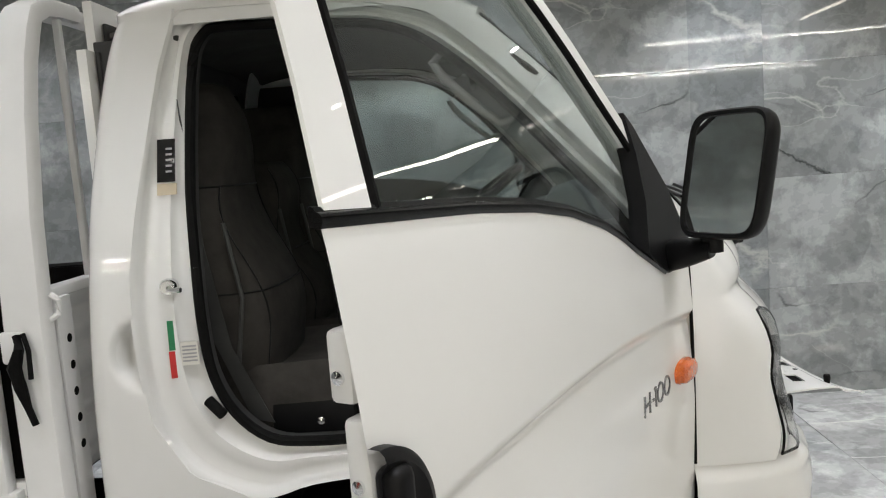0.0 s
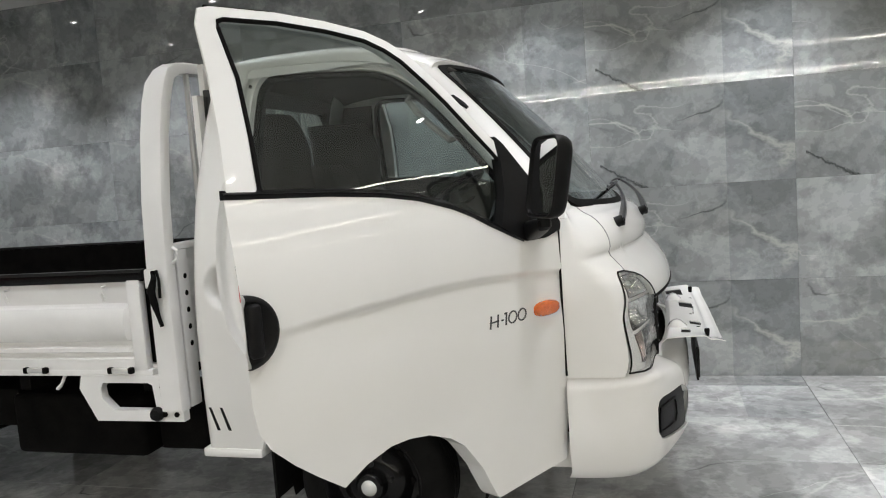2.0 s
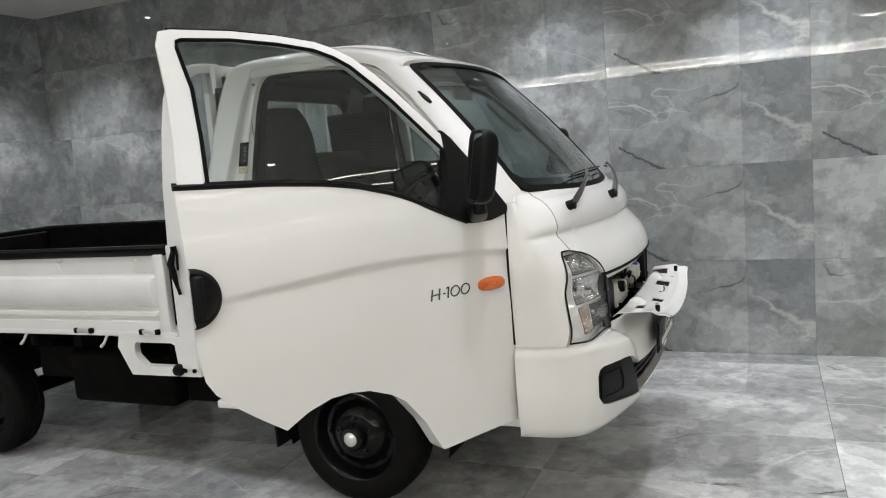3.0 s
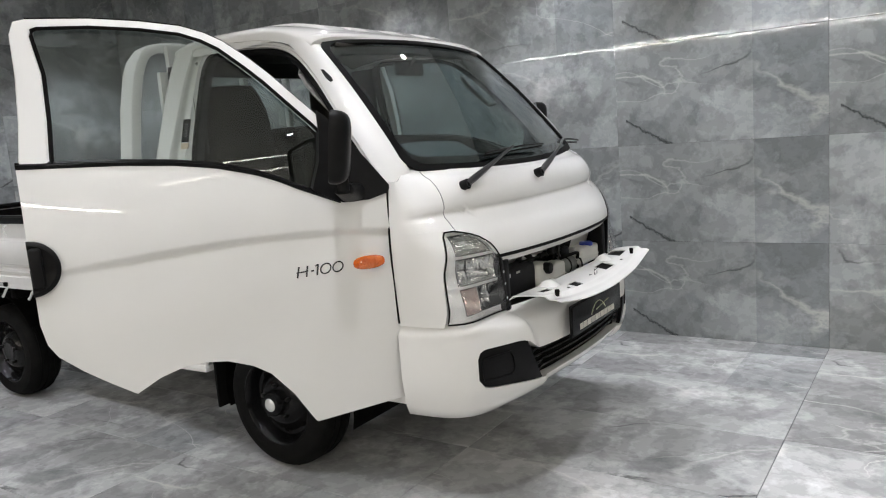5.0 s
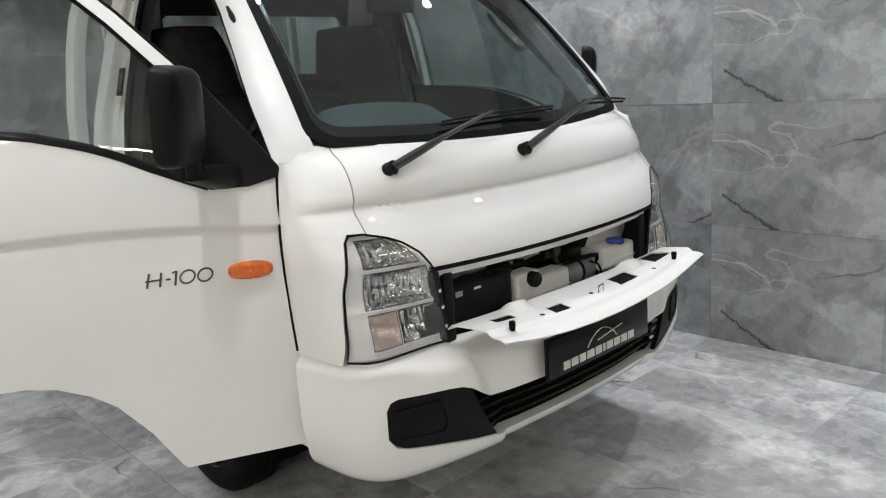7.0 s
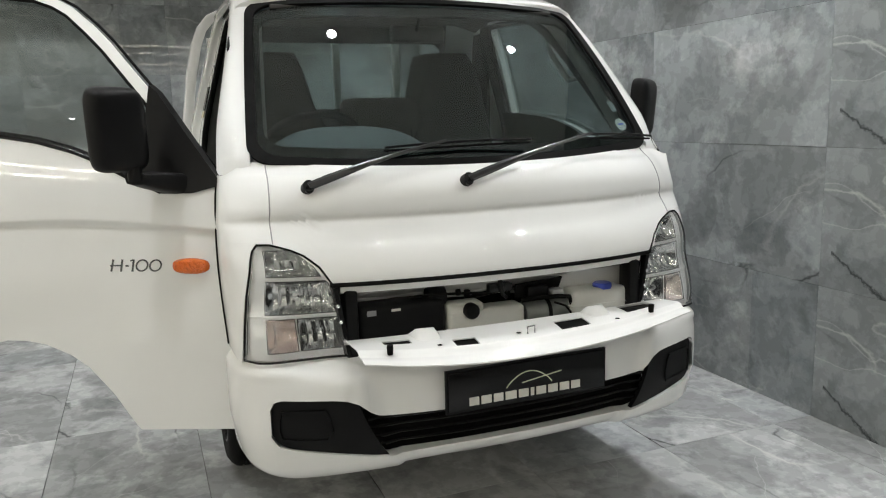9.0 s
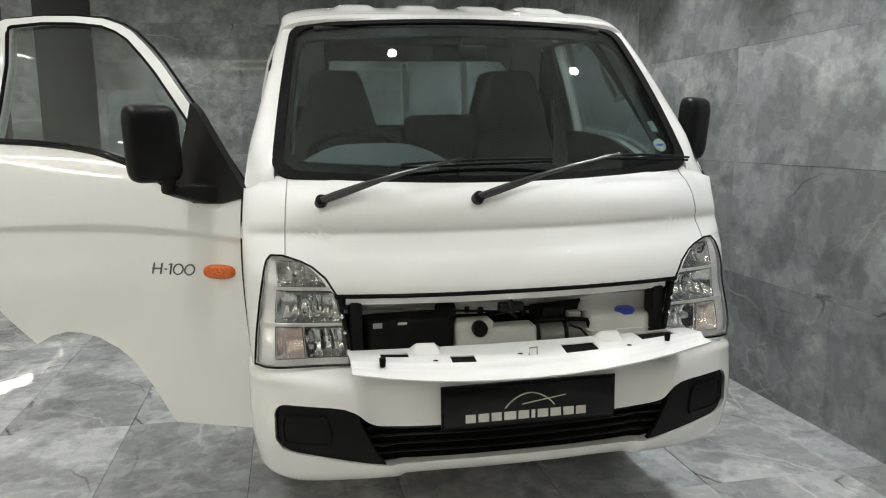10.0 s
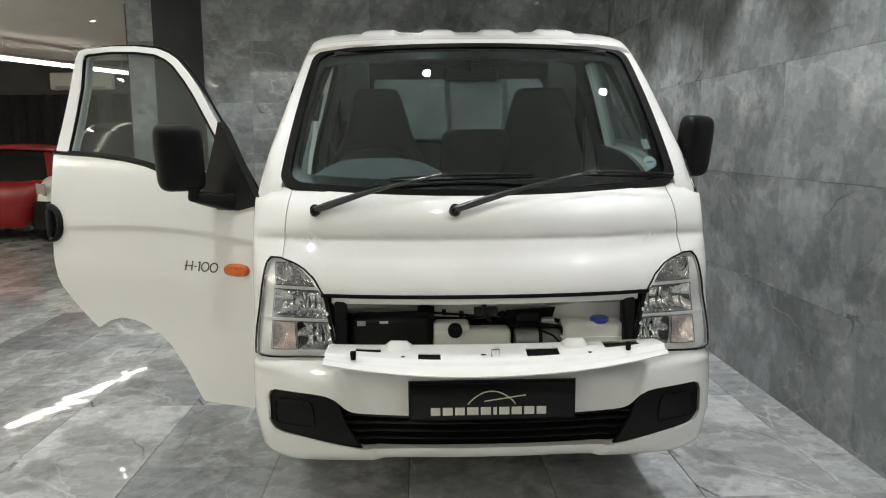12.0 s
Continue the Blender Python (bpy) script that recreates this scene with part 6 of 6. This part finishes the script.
for sg in (-1, 1):
    pts = [Vector((0.375, sg * 0.710, 1.80)).lerp(Vector((0.495, sg * 0.748, 1.705)), t) for t in span(0, 1, 8)]
    part("pillar_vent", tube(pts, [0.006, 0.011, 0.012, 0.012, 0.012, 0.012, 0.011, 0.006], 8), BLACK, truck, "black pillar air-outlet cover")

# ---- far side of the showroom ----
bm = bmesh.new()
rows = []
for i, y in enumerate(span(-12.0, -3.9, 150)):
    x = ROOM_X0 + 0.22 + 0.05 * math.sin(i * 1.25) + 0.02 * math.sin(i * 0.37)
    rows.append([(x, y, z) for z in span(0.02, 2.43, 4)])
tagged(part("curtain", thick_sheet(rows, (-0.01, 0, 0)), CURTAIN), "long black pleated curtain along the back wall", "curtain")
ac = thing("air_conditioner", "white split air-conditioner on the back wall", "air conditioner")
part("casing", box(ROOM_X0, ROOM_X0 + 0.22, -7.2, -6.05, 2.52, 2.84, 0.03, 3), APPLIANCE, ac)
part("louvre", box(ROOM_X0 + 0.19, ROOM_X0 + 0.226, -7.1, -6.15, 2.535, 2.585, 0.004), GREYINK, ac)


def parked_car(name, label, paint, m, hatch, grille):
    """A small car, nose along local +x."""
    car = thing(name, label, "car", "", m)
    top = [(-2.0, 0.80), (-1.9, 0.92), (-1.2, 0.97), (0.0, 0.96), (0.75, 0.93), (1.2, 0.87), (1.7, 0.76), (1.95, 0.62), (2.02, 0.5)]
    half = [(-2.0, 0.70), (-1.7, 0.83), (-0.5, 0.87), (0.8, 0.87), (1.5, 0.84), (1.85, 0.74), (2.02, 0.55)]
    rows = []
    for x in span(-2.0, 2.02, 42):
        w, t = curve1(half, x), curve1(top, x)
        lo = 0.22 + 0.05 * step(abs(x), 1.6, 2.0)
        for c in (-1.28, 1.28):
            q = abs(x - c)
            if q < 0.36:
                lo = max(lo, 0.30 + math.sqrt(max(0, 0.36**2 - q * q)))
        lo = min(lo, t - 0.1)
        pr = [(0.90, lo), (0.985, lo + (t - lo) * 0.15), (1.0, lo + (t - lo) * 0.45), (0.985, lo + (t - lo) * 0.75), (0.93, lo + (t - lo) * 0.95), (0.80, t + 0.012), (0.4, t + 0.035), (0, t + 0.04)]
        rows.append([(x, w * a, z) for a, z in pr] + [(x, -w * a, z) for a, z in pr[::-1][1:]])
    bm = bmesh.new()
    vs = add_grid(bm, rows)
    bm.faces.new(vs[0]), bm.faces.new(vs[-1])
    part("body", bm, paint, car, "", 50)
    roof = [(-1.95, 0.95), (-1.7, 1.22), (-1.35, 1.41), (-0.8, 1.47), (-0.2, 1.48), (0.25, 1.42), (0.7, 1.18), (1.08, 0.93)] if hatch else [(-1.95, 0.97), (-1.8, 1.34), (-1.5, 1.5), (-0.8, 1.56), (-0.2, 1.55), (0.2, 1.48), (0.6, 1.22), (0.95, 0.95)]
    rows = []
    for x in span(roof[0][0], roof[-1][0], 30):
        z = curve1(roof, x)
        k = (z - 0.9) / 0.6
        w0, w1 = 0.80, 0.80 - 0.2 * k
        rows.append([(x, w0, 0.93), (x, w0 + (w1 - w0) * 0.55, 0.93 + (z - 0.93) * 0.55), (x, w1, z - 0.04 * k), (x, w1 - 0.08, z), (x, 0, z + 0.02), (x, -w1 + 0.08, z), (x, -w1, z - 0.04 * k), (x, -w0 - (w1 - w0) * 0.55, 0.93 + (z - 0.93) * 0.55), (x, -w0, 0.93)])
    bm = bmesh.new()
    add_grid(bm, rows)
    part("greenhouse", bm, GLOSS, car, "dark glazing", 50)
    rr = [r for r in rows if r[4][2] > 1.36]
    bm = thick_sheet([[Vector(p) + Vector((0, 0, 0.006)) for p in r[2:7]] for r in rr], (0, 0, -0.01))
    part("roof", bm, GLOSS if grille is BLACK else paint, car)
    for sg in (-1, 1):
        part("roof_rail", tube([Vector(r[2 if sg > 0 else 6]) + Vector((0, sg * 0.008, 0.004)) for r in rows], 0.022, 8), paint, car)
        for x in (-0.35,):
            part("door_pillar", tube([(x, sg * 0.81, 0.95), (x, sg * 0.64, 1.46)], 0.03, 8), paint, car)
        part("rear_pillar", thick_sheet([[(-1.9, sg * 0.80, 0.95), (-1.25, sg * 0.81, 0.95)], [(-1.55, sg * 0.66, 1.32), (-1.15, sg * 0.66, 1.38)]], (0, sg * 0.008, 0)), paint, car)
        for x in (-1.28, 1.28):
            w = part("wheel", lathe([(0.20, -0.09), (0.29, -0.1), (0.315, -0.07), (0.315, 0.07), (0.29, 0.1), (0.20, 0.09)], "y", 28), RUBBER, car)
            w.matrix_basis = pose(x, sg * 0.76, 0.315)
            part("rim", lathe([(0.205, sg * 0.085), (0.19, sg * 0.07), (0.05, sg * 0.05), (0.0001, sg * 0.06)], "y", 20), SILVER, w)
        # headlamp
        rows3 = [[(curve1([(0.5, 1.98), (0.8, 1.72)], y) + 0.02 * k, sg * y, 0.62 + 0.14 * k + 0.06 * (y - 0.5)) for y in span(0.56, 0.76, 8)] for k in span(0, 1, 5)]
        hl = part("headlamp", thick_sheet([[Vector(p) + Vector((0.035, 0, 0)) for p in r] for r in rows3], (-0.05, 0, 0)), SILVER, car)
        part("mirror", box(0.62, 0.74, sg * 0.86, sg * 1.0, 0.98, 1.10, 0.03, 3), paint, car)
    part("front_bumper", thick_sheet([[(curve1([(0, 2.09), (0.5, 2.05), (0.8, 1.86), (0.88, 1.6)], abs(y)), y, z) for y in span(-0.87, 0.87, 21)] for z in span(0.22, 0.56, 4)], (-0.06, 0, 0)), grille, car)
    part("number_plate", box(2.09, 2.10, -0.26, 0.26, 0.34, 0.45, 0.003), PAPER, car)
    return car


parked_car("hatchback_car", "red hatchback parked beyond the truck", REDPAINT, pose(-9.0, -7.15, 0, 0, 0, -90), True, REDPAINT)
parked_car("small_suv", "white car with dark bumper parked beyond", WHITE2, pose(-9.55, -5.12, 0, 0, 0, 0) @ Matrix.Diagonal((1, 1, 1.2, 1)), False, BLACK)

# ---- ceiling lamps ----
dl = thing("downlight", "small round recessed ceiling downlight, lit", "downlight", "ceiling downlights", pose(DOWNLIGHTS[0][0], DOWNLIGHTS[0][1], CEIL))
part("trim_ring", lathe([(0.03, 0.0), (0.055, 0.0), (0.056, -0.004), (0.050, -0.008), (0.031, -0.006), (0.03, 0.0)], "z", 24), APPLIANCE, dl)
part("lens", lathe([(0.03, -0.003), (0.0001, -0.003)], "z", 24), BULB, dl)
for x, y in DOWNLIGHTS[1:] + [(-6.57, -4.4)] + [(round(0.42 + 1.43 * i, 2), round(-0.27 + 1.43 * j, 2)) for i in range(-2, 9) for j in (-5, -4, -3)] + [(round(0.42 + 1.43 * i, 2), y) for i in (5, 6, 7, 8) for y in (-1.7, -0.27)]:
    copy_thing(dl, pose(x, y, CEIL))
for x0, x1, y, watts, wide in STRIPS:
    st = thing("strip_light", "long warm-white linear strip light along the ceiling", "strip light", "ceiling strip lights")
    part("channel", box(x0, x1, y - wide / 2 - 0.03, y + wide / 2 + 0.03, CEIL - 0.03, CEIL), APPLIANCE, st)
    part("diffuser", box(x0 + 0.02, x1 - 0.02, y - wide / 2, y + wide / 2, CEIL - 0.036, CEIL - 0.0302), LED, st)

for y0, y1, x in CROSS_STRIPS:
    st = thing("strip_light", "long warm-white linear strip light along the ceiling", "strip light", "ceiling strip lights")
    part("channel", box(x - 0.05, x + 0.05, y0, y1, CEIL - 0.03, CEIL), APPLIANCE, st)
    part("diffuser", box(x - 0.015, x + 0.015, y0 + 0.02, y1 - 0.02, CEIL - 0.036, CEIL - 0.0302), LED, st)
# slanting pendant strip at the back of the showroom
st = thing("strip_light", "slanting warm-white strip light at the showroom's back", "strip light", "ceiling strip lights")
d = Vector((-11.0, -5.45, 2.8)) - Vector((-8.1, -6.4, 2.8))
m = Matrix.Translation((-9.55, -5.92, 2.8)) @ Matrix.Rotation(math.atan2(d.y, d.x), 4, "Z")
st.matrix_basis = m
part("channel", box(-2.0, 1.6, -0.05, 0.05, 0.0, 0.05), APPLIANCE, st)
part("diffuser", box(-2.0, 1.6, -0.04, 0.04, -0.05, -0.001), LED, st)
for x in (-1.5, 1.1):
    part("hanger", tube([(x, 0, 0.05), (x, 0, CEIL - 2.8)], 0.006, 6), APPLIANCE, st)

# ---- tiles: walls and floor, each a piece of its own ----
TW, TH, TF = 1.272, 0.64, 0.629


def tile_mesh(w, h, design, material, g=0.0012):
    bm = bmesh.new()
    uvl = bm.loops.layers.uv.new("UVMap")
    b = 0.0012
    ring = lambda e, d: [bm.verts.new(p) for p in ((e, e, d), (w - e, e, d), (w - e, h - e, d), (e, h - e, d))]
    lo, mid, top = ring(g, -0.012), ring(g, -b), ring(g + b, 0.0)
    bm.faces.new(top)
    for p, q in ((lo, mid), (mid, top)):
        for i in range(4):
            bm.faces.new((p[i], p[(i + 1) % 4], q[(i + 1) % 4], q[i]))
    for f in bm.faces:
        for lp in f.loops:
            lp[uvl].uv = (lp.vert.co.x + 5.0 * design, lp.vert.co.y + 3.0 * (design % 3))
    bmesh.ops.recalc_face_normals(bm, faces=bm.faces)
    me = bpy.data.meshes.new("tile")
    bm.to_mesh(me)
    bm.free()
    me.materials.append(material)
    return me


def lay(parent, m, me):
    ob = new("tile", me)
    ob.parent = parent
    ob.matrix_basis = m
    return ob


rnd = random.Random(4)
wall_meshes = [tile_mesh(TW, TH, d, WALLSTONE, 0.0005) for d in range(6)]
for i in range(-5, 12):
    for j in range(5):
        x0 = 0.711 + TW * i
        if i == 0 or (i == 1 and j in (2, 4)):
            d = 0
        else:
            d = rnd.choice((1, 2, 3, 4, 5))
        if x0 + TW < WALL_X:
            continue
        lay(wall_north, Matrix.Translation((x0, WALL_Y, TH * j)) @ Matrix.Rotation(radians(90 + rnd.uniform(-0.12, 0.12)), 4, "X") @ Matrix.Rotation(radians(rnd.uniform(-0.08, 0.08)), 4, "Y"), wall_meshes[d])
for i in range(4):
    for j in range(5):
        lay(wall_west, Matrix.Translation((WALL_X, WALL_Y - TW * (i + 1), TH * j)) @ Matrix.Rotation(radians(90), 4, "Z") @ Matrix.Rotation(radians(90), 4, "X"), wall_meshes[rnd.choice((1, 2, 3, 4, 5))])
floor_meshes = [tile_mesh(TW, TF, d, FLOORSTONE) for d in range(6)]
far_bm = bmesh.new()
far_uv = far_bm.loops.layers.uv.new("UVMap")
for i in range(-10, 12):
    for j in range(-24, 3):
        x0, y0 = 0.711 + TW * i, 0.967 + TF * (j - 1)
        if y0 > WALL_Y:
            continue
        d = rnd.choice((1, 2, 3, 4, 5))
        if -5 <= i <= 3 and j >= -7:
            lay(floor, Matrix.Translation((x0, y0, 0)) @ Matrix.Rotation(radians(rnd.uniform(-0.1, 0.1)), 4, "X") @ Matrix.Rotation(radians(rnd.uniform(-0.06, 0.06)), 4, "Y"), floor_meshes[d])
        else:
            g = 0.0025
            f = far_bm.faces.new([far_bm.verts.new(p) for p in ((x0 + g, y0 + g, 0), (x0 + TW - g, y0 + g, 0), (x0 + TW - g, y0 + TF - g, 0), (x0 + g, y0 + TF - g, 0))])
            for lp, (a, b) in zip(f.loops, ((0, 0), (TW, 0), (TW, TF), (0, TF))):
                lp[far_uv].uv = (a + 5.0 * d, b + 3.0 * (d % 3))
me = bpy.data.meshes.new("far_tiles")
far_bm.to_mesh(me)
far_bm.free()
me.materials.append(FLOORSTONE)
ob = new("far_tiles", me)
ob.parent = floor
tagged(ob, kind="stuff")
